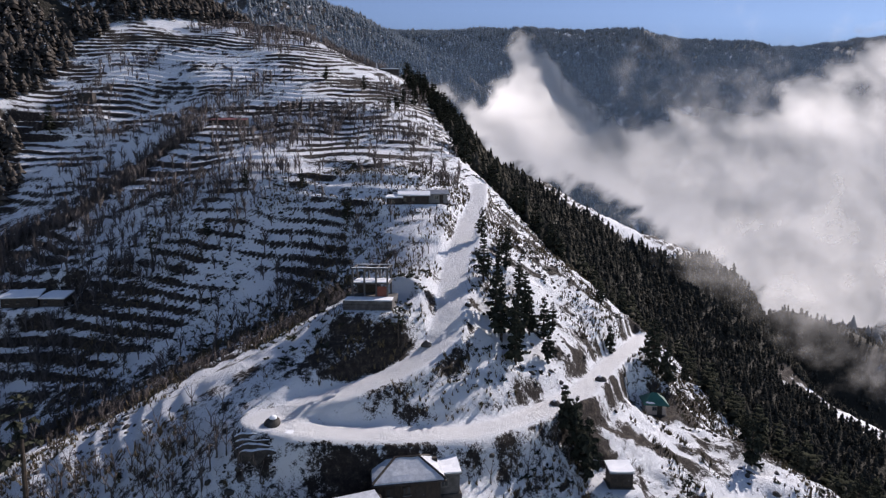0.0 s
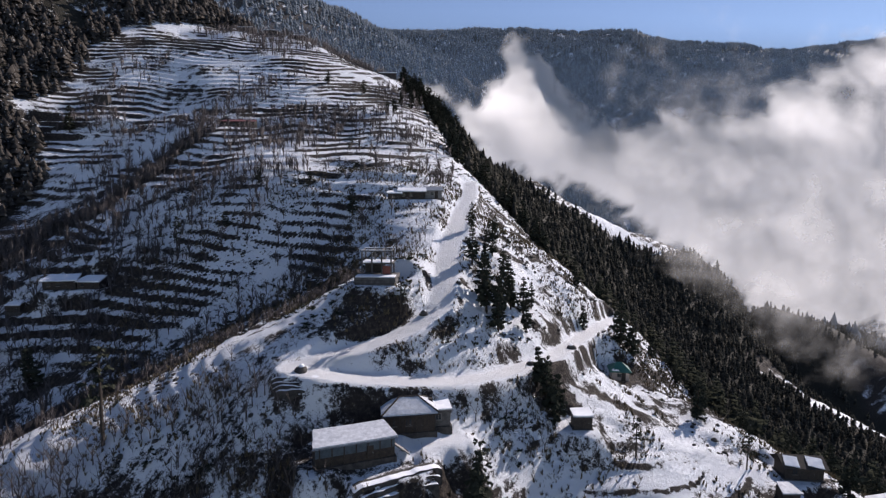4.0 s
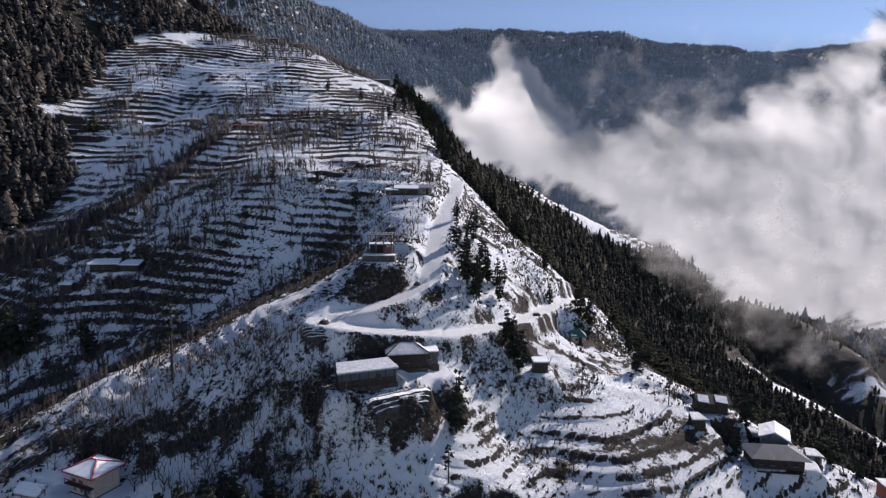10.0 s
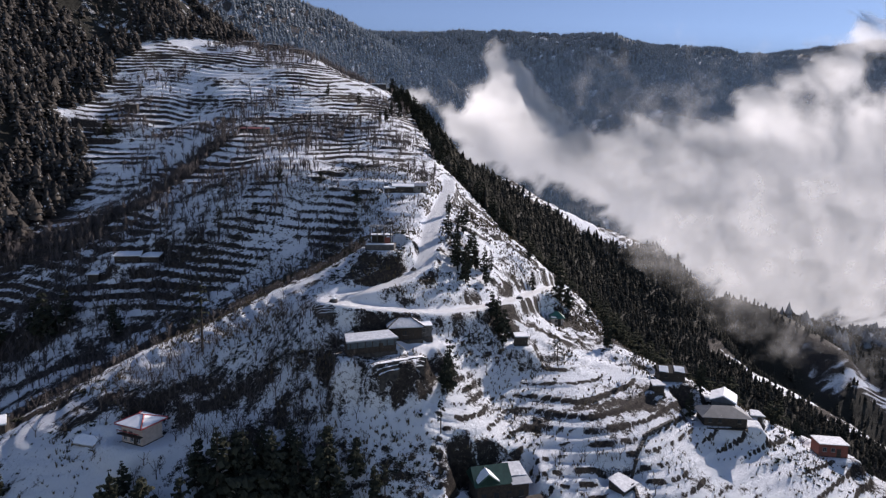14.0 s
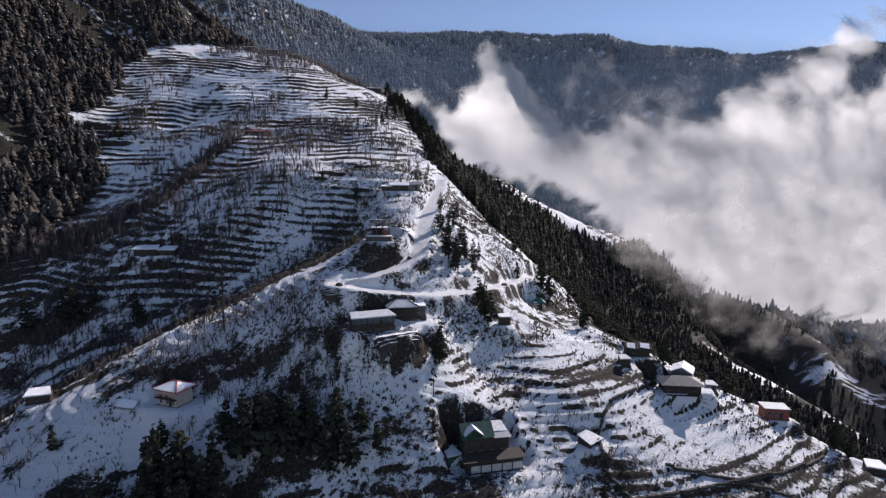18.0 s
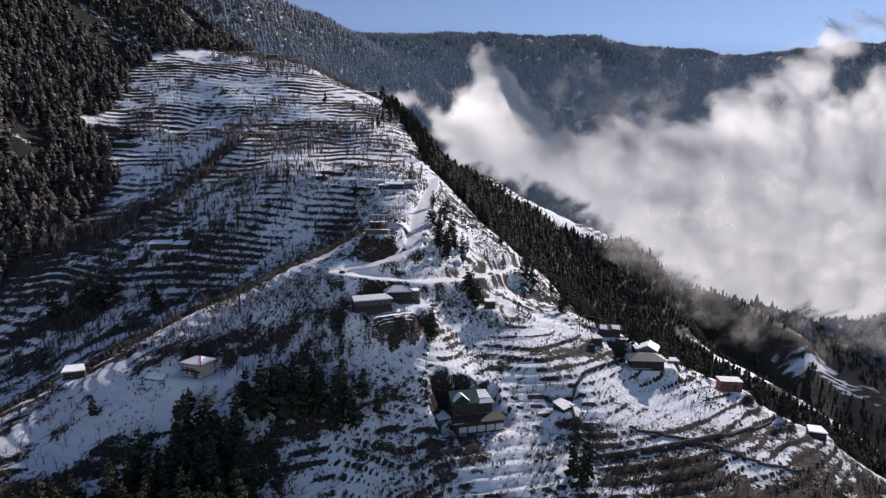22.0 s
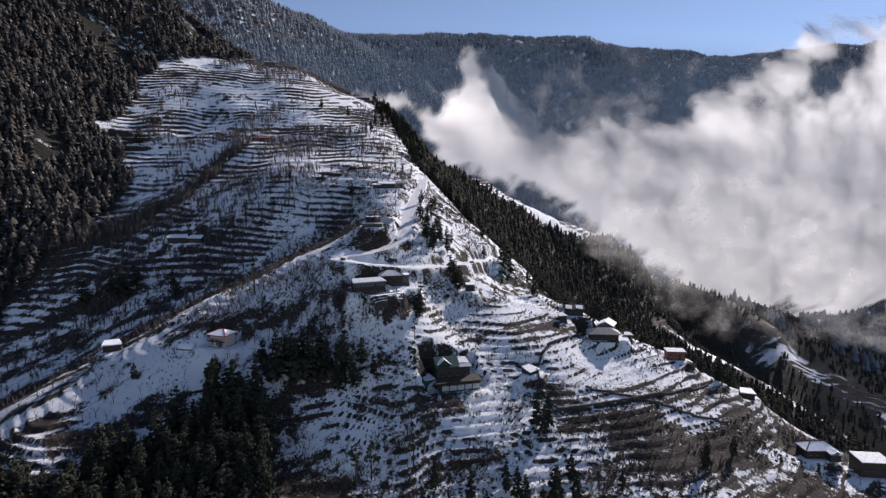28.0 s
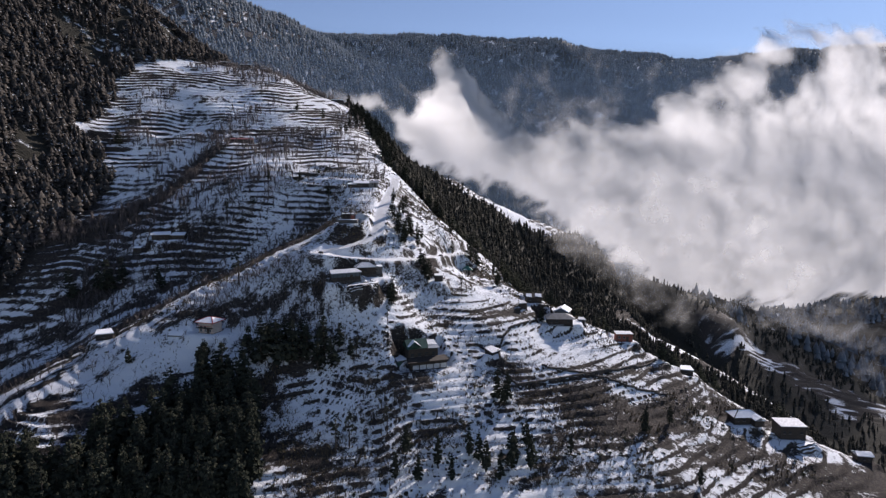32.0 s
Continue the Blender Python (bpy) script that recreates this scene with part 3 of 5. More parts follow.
def ragged_fir(rng, tall, spread, skirts, points):
    """A fir of torn, overlapping skirts of boughs, for the woods."""
    pieces = []
    for k in range(skirts):
        f = 0.06 + 0.86 * k / skirts
        r = spread * (1 - f) ** 0.5
        ang = (np.arange(points) + rng.uniform(0, 1)) * 2 * math.pi / points
        reach = r * np.where(np.arange(points) % 2 == 0, 1.0, 0.5) * rng.uniform(0.5, 1.3, points)
        low = np.c_[np.cos(ang) * reach, np.sin(ang) * reach, f * tall - 0.10 * tall * rng.uniform(0.2, 1.0, points)]
        tip = np.array([[rng.uniform(-0.13, 0.13) * spread, rng.uniform(-0.13, 0.13) * spread, min(1.0, f + rng.uniform(0.9, 1.3) / skirts) * tall]])
        pieces.append((np.r_[low, tip], np.array([(j, (j + 1) % points, points) for j in range(points)])))
    return joined(pieces)


CONIFERS_FAR = [ragged_fir(RNG, RNG.uniform(6.5, 10), RNG.uniform(2.0, 2.9), 4, 6) for _ in range(10)]
BARE = [joined([bare_trunk(RNG, 4.5), bare_crown(RNG, 4.5, 1.9, 4, 2)]) for _ in range(6)]


def sizes(rng, p, lo, hi):
    return np.c_[p, rng.uniform(lo, hi, len(p))]


def clear_of(x, y, reach=6):
    d = np.full(x.shape, 1e9)
    for line in (UPPER_ROAD, LOWER_ROAD, RIDGE_TRACK):
        d = np.minimum(d, to_line(x, y, line)[0])
    for px, py, _, hl, hd, _t in PADS:
        d = np.minimum(d, np.hypot((x - px) / (hl + 1.5), (y - py) / (hd + 2.5)) * reach)
    return (d > reach).astype(float)


def field_lines(x, y):
    d = np.minimum(to_line(x, y, LINES["far_terraces"])[0], to_line(x, y, LINES["valley_terraces"])[0])
    d = np.minimum(d, to_line(x, y, VALLEY_FIELDS)[0] * 0.8)
    return np.minimum(d, to_line(x, y, LINES["valley_far"])[0] * 0.6)


_open = lambda x, y: ease(-5, 3, east_of(x, y)) * (1 - 0.93 * ease(96, 110, x) * ease(98, 82, y) * ease(260, 220, x)) * ease(16, 30, field_lines(x, y) + 12 * rough(x, y, 30, 5, 2))
_east = np.concatenate([sown(RNG, 21000, -30, 400, 30, 560, _open), sown(RNG, 4800, 400, 800, 30, 900, _open), sown(RNG, 4000, -30, 400, 560, 900, _open)])
_edge = (east_of(_east[:, 0], _east[:, 1]) < 15) & (_east[:, 1] < 175)
forest_edge = scatter("forest_edge_conifers", CONIFERS, sizes(RNG, _east[_edge][::2], 0.55, 1.15), NEEDLES, RNG)
tagged(forest_edge, "dark ragged conifers along the edge of the valley forest", "trees", kind="stuff")
_east = _east[~_edge]
east_forest = scatter("conifer_forest", CONIFERS_FAR, sizes(RNG, _east, 0.45, 1.15), NEEDLES_GREY, RNG)
tagged(east_forest, "dense dark conifer forest on the steep valley side", "forest", kind="stuff")
CONIFERS_WEST = [ragged_fir(RNG, RNG.uniform(7, 11), RNG.uniform(2.4, 3.8), 4, 9) for _ in range(8)]
_west = sown(RNG, 23000, -420, -95, 30, 480, lambda x, y: ease(-3, 12, west_of(x, y)) * ease(-1.0, -0.4, rough(x, y, 30, 61, 2)))
west_forest = scatter("snow_dusted_forest", CONIFERS_WEST, sizes(RNG, _west, 0.5, 1.1), NEEDLES_SNOWY, RNG)
tagged(west_forest, "dark snow-dusted conifer forest climbing the slope", "forest", kind="stuff")


def far_fir():
    """A small fir seen from very far: two ragged skirts."""
    ang = np.arange(5) * 2 * math.pi / 5
    low = np.c_[np.cos(ang) * 0.30, np.sin(ang) * 0.30, np.full(5, 0.02)]
    high = np.c_[np.cos(ang + 0.6) * 0.20, np.sin(ang + 0.6) * 0.20, np.full(5, 0.42)]
    v = np.r_[low, [(0, 0, 0.62)], high, [(0, 0, 1.0)]]
    t = [(k, (k + 1) % 5, 5) for k in range(5)] + [(6 + k, 6 + (k + 1) % 5, 11) for k in range(5)]
    return v, np.array(t)


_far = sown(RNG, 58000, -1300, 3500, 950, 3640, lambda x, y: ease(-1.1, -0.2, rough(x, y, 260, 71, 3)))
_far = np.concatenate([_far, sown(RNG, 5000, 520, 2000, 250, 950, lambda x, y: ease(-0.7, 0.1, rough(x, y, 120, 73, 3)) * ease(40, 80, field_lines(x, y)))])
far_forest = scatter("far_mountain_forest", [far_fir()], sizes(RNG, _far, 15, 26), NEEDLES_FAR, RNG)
tagged(far_forest, "frosted conifer forest on the far mountains, paled by haze in its colour", "forest", kind="stuff")

# leafless orchard trees and scrub
_n_face = sown(RNG, 3600, -125, 20, 100, 236, lambda x, y: clear_of(x, y) * (1 - np.clip(east_of(x, y) + 14, 0, 1)) * (1 - np.clip(west_of(x, y) + 4, 0, 1)) * (0.12 + 0.88 * ease(-0.35, 0.45, rough(0.5 * x, y, 26, 81, 2))))
_n_band = sown(RNG, 3400, -160, -10, 48, 106, lambda x, y: clear_of(x, y, 5) * ease(11, 3, to_line(x, y, SPUR_WOOD)[0] + 3 * rough(x, y, 9, 77, 2)))
_n_ravine = sown(RNG, 2600, -160, -70, 140, 225, lambda x, y: ease(10, 3, to_line(x, y, RAVINE)[0] + 3 * rough(x, y, 9, 79, 2)))
_n_gully = sown(RNG, 900, -170, -12, 60, 140, lambda x, y: ease(24, 6, to_line(x, y, LINES["gully"])[0]) * 0.6)
_n_spur = sown(RNG, 800, -150, -16, 40, 90, lambda x, y: clear_of(x, y, 5) * 0.7 * ease(10, 2, to_line(x, y, LINES["spur"])[0]))
_n_low = sown(RNG, 1500, -110, 150, -8, 64, lambda x, y: clear_of(x, y) * (1 - np.clip(east_of(x, y) + 6, 0, 1)) * ease(0.0, 0.7, rough(x, y, 22, 83, 2)))
_n_top = sown(RNG, 3600, -150, 20, 235, 385, lambda x, y: (1 - np.clip(east_of(x, y) + 8, 0, 1)) * (1 - np.clip(west_of(x, y) + 8, 0, 1)) * ease(-0.4, 0.5, rough(x, y, 35, 85, 2)))
_n_bank = sown(RNG, 500, -25, 75, 60, 150, lambda x, y: clear_of(x, y, 4) * (1 - np.clip(east_of(x, y) + 4, 0, 1)) * ease(0.0, 0.6, rough(x, y, 14, 87, 2)))
_n_orchard = sown(RNG, 900, -66, -9, 36, 67, lambda x, y: clear_of(x, y, 4) * ease(-0.9, 0.1, rough(x, y, 20, 89, 2)) * ease(-70, -40, x + 1.2 * (y - 50)))
_n_foot = sown(RNG, 700, -30, 150, -25, 34, lambda x, y: clear_of(x, y, 4) * (1 - np.clip(east_of(x, y) + 4, 0, 1)) * ease(-0.2, 0.6, rough(x, y, 20, 93, 2)))
_bare = np.concatenate([sizes(RNG, q, lo, hi) for q, lo, hi in ((_n_spur, 0.6, 1.1), (_n_low, 0.45, 0.95), (_n_bank, 0.4, 0.8), (_n_orchard, 0.5, 0.95), (_n_foot, 0.4, 0.8))])
bare_wood = scatter("leafless_trees", BARE, _bare, TWIG, RNG)
tagged(bare_wood, "leafless brown orchard trees and scrub on the terraces", "trees", kind="stuff")
SLIM = [slim_bare_tree(RNG, 4.6, 1.5) for _ in range(10)]
_slim = np.concatenate([sizes(RNG, q, lo, hi) for q, lo, hi in ((_n_face, 0.6, 1.35), (_n_band, 0.3, 0.62), (_n_ravine, 0.6, 1.3), (_n_gully, 0.6, 1.2), (_n_top, 0.7, 1.4))])
slope_wood = scatter("leafless_slope_trees", SLIM, _slim, TWIG, RNG)
tagged(slope_wood, "leafless brown fruit trees crowding the shaded terraces", "trees", kind="stuff")


def shrub(rng):
    out = []
    for _ in range(9):
        a = rng.uniform(0, 6.3)
        way = np.array((math.cos(a), math.sin(a), rng.uniform(0.2, 1.6)))
        out.append(spray(rng, np.array((rng.uniform(-0.3, 0.3), rng.uniform(-0.3, 0.3), 0.0)), way / np.linalg.norm(way), rng.uniform(0.5, 1.0), 0.45, 0.2))
    return joined(out)


SHRUBS = [shrub(RNG) for _ in range(5)]
_s = sown(RNG, 17500, -120, 150, -30, 240, lambda x, y: clear_of(x, y, 3.2) * (1 - 0.8 * tidy(x, y)) * (1 - np.clip(east_of(x, y), 0, 1)) * ease(-0.1, 0.8, rough(x, y, 17, 91, 3)))
scrub = scatter("evergreen_scrub", SHRUBS, sizes(RNG, _s, 0.35, 1.2), NEEDLES, RNG)
tagged(scrub, "low dark evergreen scrub poking through the snow", "shrubs", kind="stuff")


def boulder(rng):
    bm = bmesh.new()
    bmesh.ops.create_icosphere(bm, subdivisions=1, radius=1)
    v = np.array([p.co[:] for p in bm.verts])
    t = np.array([[q.index for q in f.verts] for f in bm.faces])
    bm.free()
    return v * rng.uniform(0.55, 1.25, (len(v), 1)) * (1, 0.8, 0.6), t


ROCKS = [boulder(RNG) for _ in range(6)]
_tip = sown(RNG, 50, -25, -11, 56, 62.5, lambda x, y: clear_of(x, y, 2.9))
_r = sown(RNG, 16000, -60, 130, 0, 150, lambda x, y: clear_of(x, y, 2.8) * (1 - 0.75 * tidy(x, y)) * (1 - np.clip(east_of(x, y), 0, 1)) * ease(-0.1, 0.8, rough(x, y, 15, 95, 3)))
_ledge = sown(RNG, 2600, 10, 85, 66, 165, lambda x, y: clear_of(x, y, 3) * (1 - np.clip(east_of(x, y) + 1, 0, 1)) * ease(0.05, 0.45, rough(x, y, 9, 97, 3)))
_r = np.concatenate([_r, _tip, _ledge])
boulders = scatter("boulders", ROCKS, np.c_[_r, 0.12 + 0.6 * RNG.random(len(_r)) ** 2.5], STONE, RNG)
tagged(boulders, "dark scattered boulders and rubble on the snowy banks", "rocks", kind="stuff")


def tuft(rng):
    """A clump of dry grass blades that pokes through the snow."""
    out = []
    for _ in range(5):
        a = rng.uniform(0, 6.3)
        c, s = math.cos(a), math.sin(a)
        h, r = rng.uniform(0.35, 0.8), rng.uniform(0.15, 0.5)
        out.append((np.array([(-0.1 * s, 0.1 * c, -0.05), (0.1 * s, -0.1 * c, -0.05), (c * r, s * r, h)]), np.array([(0, 1, 2)])))
    return joined(out)


TUFTS = [tuft(RNG) for _ in range(6)]
_g = sown(RNG, 70000, -75, 140, -6, 165, lambda x, y: clear_of(x, y, 2.6) * (1 - 0.7 * tidy(x, y)) * (1 - np.clip(east_of(x, y), 0, 1)) * ease(-0.5, 0.7, rough(x, y, 11, 99, 3)))
grass = scatter("dry_grass_tufts", TUFTS, sizes(RNG, _g, 0.5, 1.5), DRY_GRASS, RNG)
tagged(grass, "dry brown grass tufts poking through the snow", "grass", kind="stuff")

# ---------------------------------------------------------------- the bank of cloud in the valley
CLOUD_X = [-123, -50, 14, 48, 80, 132, 176, 211, 247, 299, 357, 410, 461, 520, 605, 701, 746, 830, 877, 948, 1031, 1250, 1800]
CLOUD_TOP = [177, 189, 180, 168, 196, 150, 193, 252, 247, 179, 142, 108, 138, 145, 129, 158, 210, 250, 285, 343, 379, 394, 399]
CLOUD_LOW = [177, 178, 167, 157, 149, 76, 43, 25, 11, -9, -28, -36, -62, -108, -186, -236, -262, -288, -294, -298, -303, -300, -310]


def soften(f, n):
    """Smooth a field of values by n passes of its neighbours' mean."""
    for _ in range(n):
        g = np.pad(f, 1, mode="edge")
        f = (g[1:-1, 1:-1] * 2 + g[:-2, 1:-1] + g[2:, 1:-1] + g[1:-1, :-2] + g[1:-1, 2:]) / 6
    return f


def cloud_bank():
    """A rounded bank of vapour heaped up of many puffs, fraying at its edges."""
    xs, zs = np.arange(-260, 1800, 6.0), np.arange(-380, 520, 6.0)
    u, v = np.meshgrid(xs, zs)
    # wandering edges
    ux, vz = u + 9 * rough(u, v, 60, 201, 4), v + 11 * rough(u, v, 70, 211, 4)
    top, low = np.interp(ux, CLOUD_X, CLOUD_TOP) + 14 * ease(120, 180, ux) * ease(330, 270, ux), np.interp(ux, CLOUD_X, CLOUD_LOW)
    inside = np.minimum(top - vz, vz - low)
    deep = soften(np.clip(inside, 0, 130), 30)
    front = 80 * np.sqrt(np.clip(1 - (1 - np.clip(deep / 130, 0, 1)) ** 2, 0, 1))
    rng, heap = np.random.default_rng(77), front.copy()
    spots = np.argwhere(inside > 6)
    for j, i in spots[rng.integers(len(spots), size=520)]:
        r = rng.uniform(16, 34) + 46 * rng.random() ** 3
        r = min(r, 20 + 0.7 * max(0.0, float(inside[j, i])))
        d2 = ((u - xs[i]) ** 2 + ((v - zs[j]) * 1.15) ** 2) / (r * r)
        near = d2 < 1
        heap[near] = np.maximum(heap[near], front[j, i] + 0.34 * r * np.sqrt(1 - d2[near]) - 0.08 * r)
    heap = soften(heap, 20) + 2.0 * rough(u, v, 40, 231, 3)
    yy = 1080 - heap
    wisp = 22 * rough(u + 24 * rough(u, v, 50, 255, 2), v, 80, 251, 4) + 18 * rough(u, v + 14 * rough(u, v, 30, 265, 2), 30, 261, 3)
    dense = ease(-30, 42, inside + wisp)
    thin = ease(640, 800, u) * ease(70, 230, v)
    dense *= 1 - thin * (0.30 + 0.60 * ease(-0.2, 0.5, rough(u, v, 150, 271, 4)))
    dense *= 1 - 0.55 * ease(60, -10, u)
    n = np.arange(u.size).reshape(u.shape)
    q = np.stack([n[:-1, :-1], n[:-1, 1:], n[1:, 1:], n[1:, :-1]], -1).reshape(-1, 4)
    q = q[dense.ravel()[q].max(1) > 0.01]
    used = np.unique(q)
    renum = np.zeros(u.size, np.int32)
    renum[used] = np.arange(len(used))
    ob = link_mesh("cloud_bank", np.stack([u, yy, v], -1).reshape(-1, 3)[used], renum[q], VAPOUR)
    ob.data.polygons.foreach_set("use_smooth", np.ones(len(q), bool))
    a = ob.data.attributes.new("thickness", "FLOAT", "POINT")
    a.data.foreach_set("value", dense.ravel()[used].astype(np.float32))
    return tagged(ob, "bright white bank of cloud filling the valley", "cloud", kind="stuff")


def vapour():
    """White vapour: daylight passes through it, and it thins out in wisps."""
    m = bpy.data.materials.new("vapour")
    m.use_nodes = True
    t = m.node_tree
    t.nodes.remove(t.nodes["Principled BSDF"])
    dif, tra = node(t, "ShaderNodeBsdfDiffuse", Color=(0.88, 0.89, 0.90, 1)), node(t, "ShaderNodeBsdfTranslucent", Color=(0.95, 0.955, 0.96, 1))
    both = node(t, "ShaderNodeMixShader", Fac=0.82)
    t.links.new(dif.outputs[0], both.inputs[1])
    t.links.new(tra.outputs[0], both.inputs[2])
    clear, out = t.nodes.new("ShaderNodeBsdfTransparent"), node(t, "ShaderNodeMixShader")
    at = t.nodes.new("ShaderNodeAttribute")
    at.attribute_name = "thickness"
    n = noise_tex(t, 0.03, 7, 0.6)
    w = maths(t, "MULTIPLY", maths(t, "SUBTRACT", n.outputs[0], 0.5), 0.9)
    w = maths(t, "MULTIPLY", w, maths(t, "SUBTRACT", 1.0, at.outputs["Fac"]))
    a = maths(t, "ADD", at.outputs["Fac"], w, True)
    ends = t.nodes.new("ShaderNodeMapRange")
    ends.interpolation_type = "SMOOTHSTEP"
    t.links.new(a, ends.inputs[0])
    ends.inputs[1].default_value, ends.inputs[2].default_value = 0.06, 0.95
    t.links.new(ends.outputs[0], out.inputs[0])
    t.links.new(clear.outputs[0], out.inputs[1])
    t.links.new(both.outputs[0], out.inputs[2])
    t.links.new(out.outputs[0], t.nodes["Material Output"].inputs[0])
    return m


VAPOUR = vapour()
cloud = cloud_bank()


def valley_mist():
    """A thin veil of vapour that hangs along the forest side below the cloud."""
    us, zs = np.arange(0, 720, 8.0), np.arange(-400, 160, 8.0)
    u, v = np.meshgrid(us, zs)
    x, y = 160 + 0.93 * u, 460 - 0.372 * u + 10 * rough(u, v, 90, 281, 2)
    rim = ease(-10, 90, u) * ease(720, 600, u)
    line = -20 - 0.36 * u
    body = ease(-85, 10, v - line) * ease(190, 80, v - line)
    dense = 0.27 * rim * body * (0.85 + 0.6 * rough(u, v, 95, 291, 4))
    n = np.arange(u.size).reshape(u.shape)
    q = np.stack([n[:-1, :-1], n[:-1, 1:], n[1:, 1:], n[1:, :-1]], -1).reshape(-1, 4)
    ob = link_mesh("valley_mist", np.stack([x, y, v], -1).reshape(-1, 3), q, VAPOUR)
    ob.data.polygons.foreach_set("use_smooth", np.ones(len(q), bool))
    a = ob.data.attributes.new("thickness", "FLOAT", "POINT")
    a.data.foreach_set("value", np.clip(dense, 0, 1).ravel().astype(np.float32))
    return tagged(ob, "thin grey mist hanging over the valley forest", "mist", kind="stuff")


mist = valley_mist()


def haze_tint():
    """A half-clear blue colour that stands in for haze over kilometres of air."""
    m = bpy.data.materials.new("haze_tint")
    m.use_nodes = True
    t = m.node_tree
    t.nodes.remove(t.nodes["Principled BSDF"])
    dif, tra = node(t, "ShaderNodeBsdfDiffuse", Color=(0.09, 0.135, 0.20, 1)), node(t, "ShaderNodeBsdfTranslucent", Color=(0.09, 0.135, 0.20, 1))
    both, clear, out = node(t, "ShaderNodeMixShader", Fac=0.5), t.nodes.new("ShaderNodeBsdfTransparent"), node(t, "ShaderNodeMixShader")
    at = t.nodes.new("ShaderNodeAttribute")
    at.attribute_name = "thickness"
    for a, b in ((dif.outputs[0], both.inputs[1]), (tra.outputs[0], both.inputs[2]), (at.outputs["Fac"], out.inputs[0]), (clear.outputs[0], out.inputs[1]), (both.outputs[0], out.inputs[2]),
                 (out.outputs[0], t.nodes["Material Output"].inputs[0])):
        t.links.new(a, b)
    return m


def distance_haze():
    """An added blue sheet across the far valley, imitating haze, thinning with height."""
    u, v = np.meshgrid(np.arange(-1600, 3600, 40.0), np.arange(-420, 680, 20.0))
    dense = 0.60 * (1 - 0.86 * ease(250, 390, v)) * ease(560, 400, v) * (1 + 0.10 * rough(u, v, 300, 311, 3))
    n = np.arange(u.size).reshape(u.shape)
    q = np.stack([n[:-1, :-1], n[:-1, 1:], n[1:, 1:], n[1:, :-1]], -1).reshape(-1, 4)
    ob = link_mesh("distance_haze", np.stack([u, 1250 + 30 * rough(u, v, 700, 317, 1), v], -1).reshape(-1, 3), q, haze_tint())
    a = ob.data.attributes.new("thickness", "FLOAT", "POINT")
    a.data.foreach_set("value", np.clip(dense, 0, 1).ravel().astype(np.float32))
    return tagged(ob, "faint blue sheet imitating haze across the far valley", "haze", kind="stuff")


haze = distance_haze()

# ---------------------------------------------------------------- helpers for things
def part(name, mesh, material, parent, label="", at=None):
    """Links a bmesh or a mesh as one object under a thing or a part."""
    if isinstance(mesh, bmesh.types.BMesh):
        me = bpy.data.meshes.new(name)
        mesh.to_mesh(me)
        mesh.free()
    else:
        me = mesh
    if not me.materials:
        me.materials.append(material)
    ob = new(name, me)
    ob.parent = parent
    if at is not None:
        ob.matrix_basis = at
    return tagged(ob, label)


def thing(name, m, label, category, group=""):
    ob = new(name)
    ob.empty_display_size = 0.3
    ob.matrix_basis = m
    return tagged(ob, label, category, group)


def block(x0, x1, y0, y1, z0, z1, edge=0.03, bm=None):
    """A box with softened edges."""
    own = bm is None
    bm = bm or bmesh.new()
    m = Matrix.Translation(((x0 + x1) / 2, (y0 + y1) / 2, (z0 + z1) / 2)) @ Matrix.Diagonal((abs(x1 - x0), abs(y1 - y0), abs(z1 - z0), 1))
    geo = bmesh.ops.create_cube(bm, size=1, matrix=m)
    if own and edge:
        bmesh.ops.bevel(bm, geom=bm.edges[:], offset=min(edge, 0.3 * min(abs(x1 - x0), abs(y1 - y0), abs(z1 - z0))), segments=1, affect="EDGES")
    return bm


def slab(top, faces, thick, bm=None):
    """A solid plate: the upper outline and the same outline lower down."""
    bm = bm or bmesh.new()
    up = [bm.verts.new(p) for p in top]
    low = [bm.verts.new((p[0], p[1], p[2] - thick)) for p in top]
    edges = {}
    for f in faces:
        bm.faces.new([up[i] for i in f])
        bm.faces.new([low[i] for i in reversed(f)])
        for a, b in zip(f, f[1:] + f[:1]):
            edges[(a, b)] = True
    for a, b in edges:
        if (b, a) not in edges:
            bm.faces.new((up[b], up[a], low[a], low[b]))
    return bm


def roof_outline(kind, length, depth, rise, over):
    """Corners and faces of a roof's upper side, eaves at z = 0."""
    x, y = length / 2 + over, depth / 2 + over
    if kind == "flat":
        return [(-x, -y, 0), (x, -y, 0), (x, y, rise), (-x, y, rise)], [[0, 1, 2, 3]]
    if kind == "mono":
        return [(-x, -y, 0), (x, -y, 0), (x - 0.9, y, rise), (-x + 0.5, y, rise)], [[0, 1, 2, 3]]
    inset = 0.0 if kind == "gable" else min(y, x * 0.8)
    top = [(-x, -y, 0), (x, -y, 0), (x, y, 0), (-x, y, 0), (-x + inset, 0, rise), (x - inset, 0, rise)]
    return top, [[0, 1, 5, 4], [1, 2, 5], [2, 3, 4, 5], [3, 0, 4]]


def stick(a, b, r, sides=6, bm=None):
    bm = bm or bmesh.new()
    a, b = Vector(a), Vector(b)
    turn = (b - a).to_track_quat("Z", "Y").to_matrix().to_4x4()
    bmesh.ops.create_cone(bm, cap_ends=True, segments=sides, radius1=r, radius2=r, depth=(b - a).length, matrix=Matrix.Translation((a + b) / 2) @ turn)
    return bm


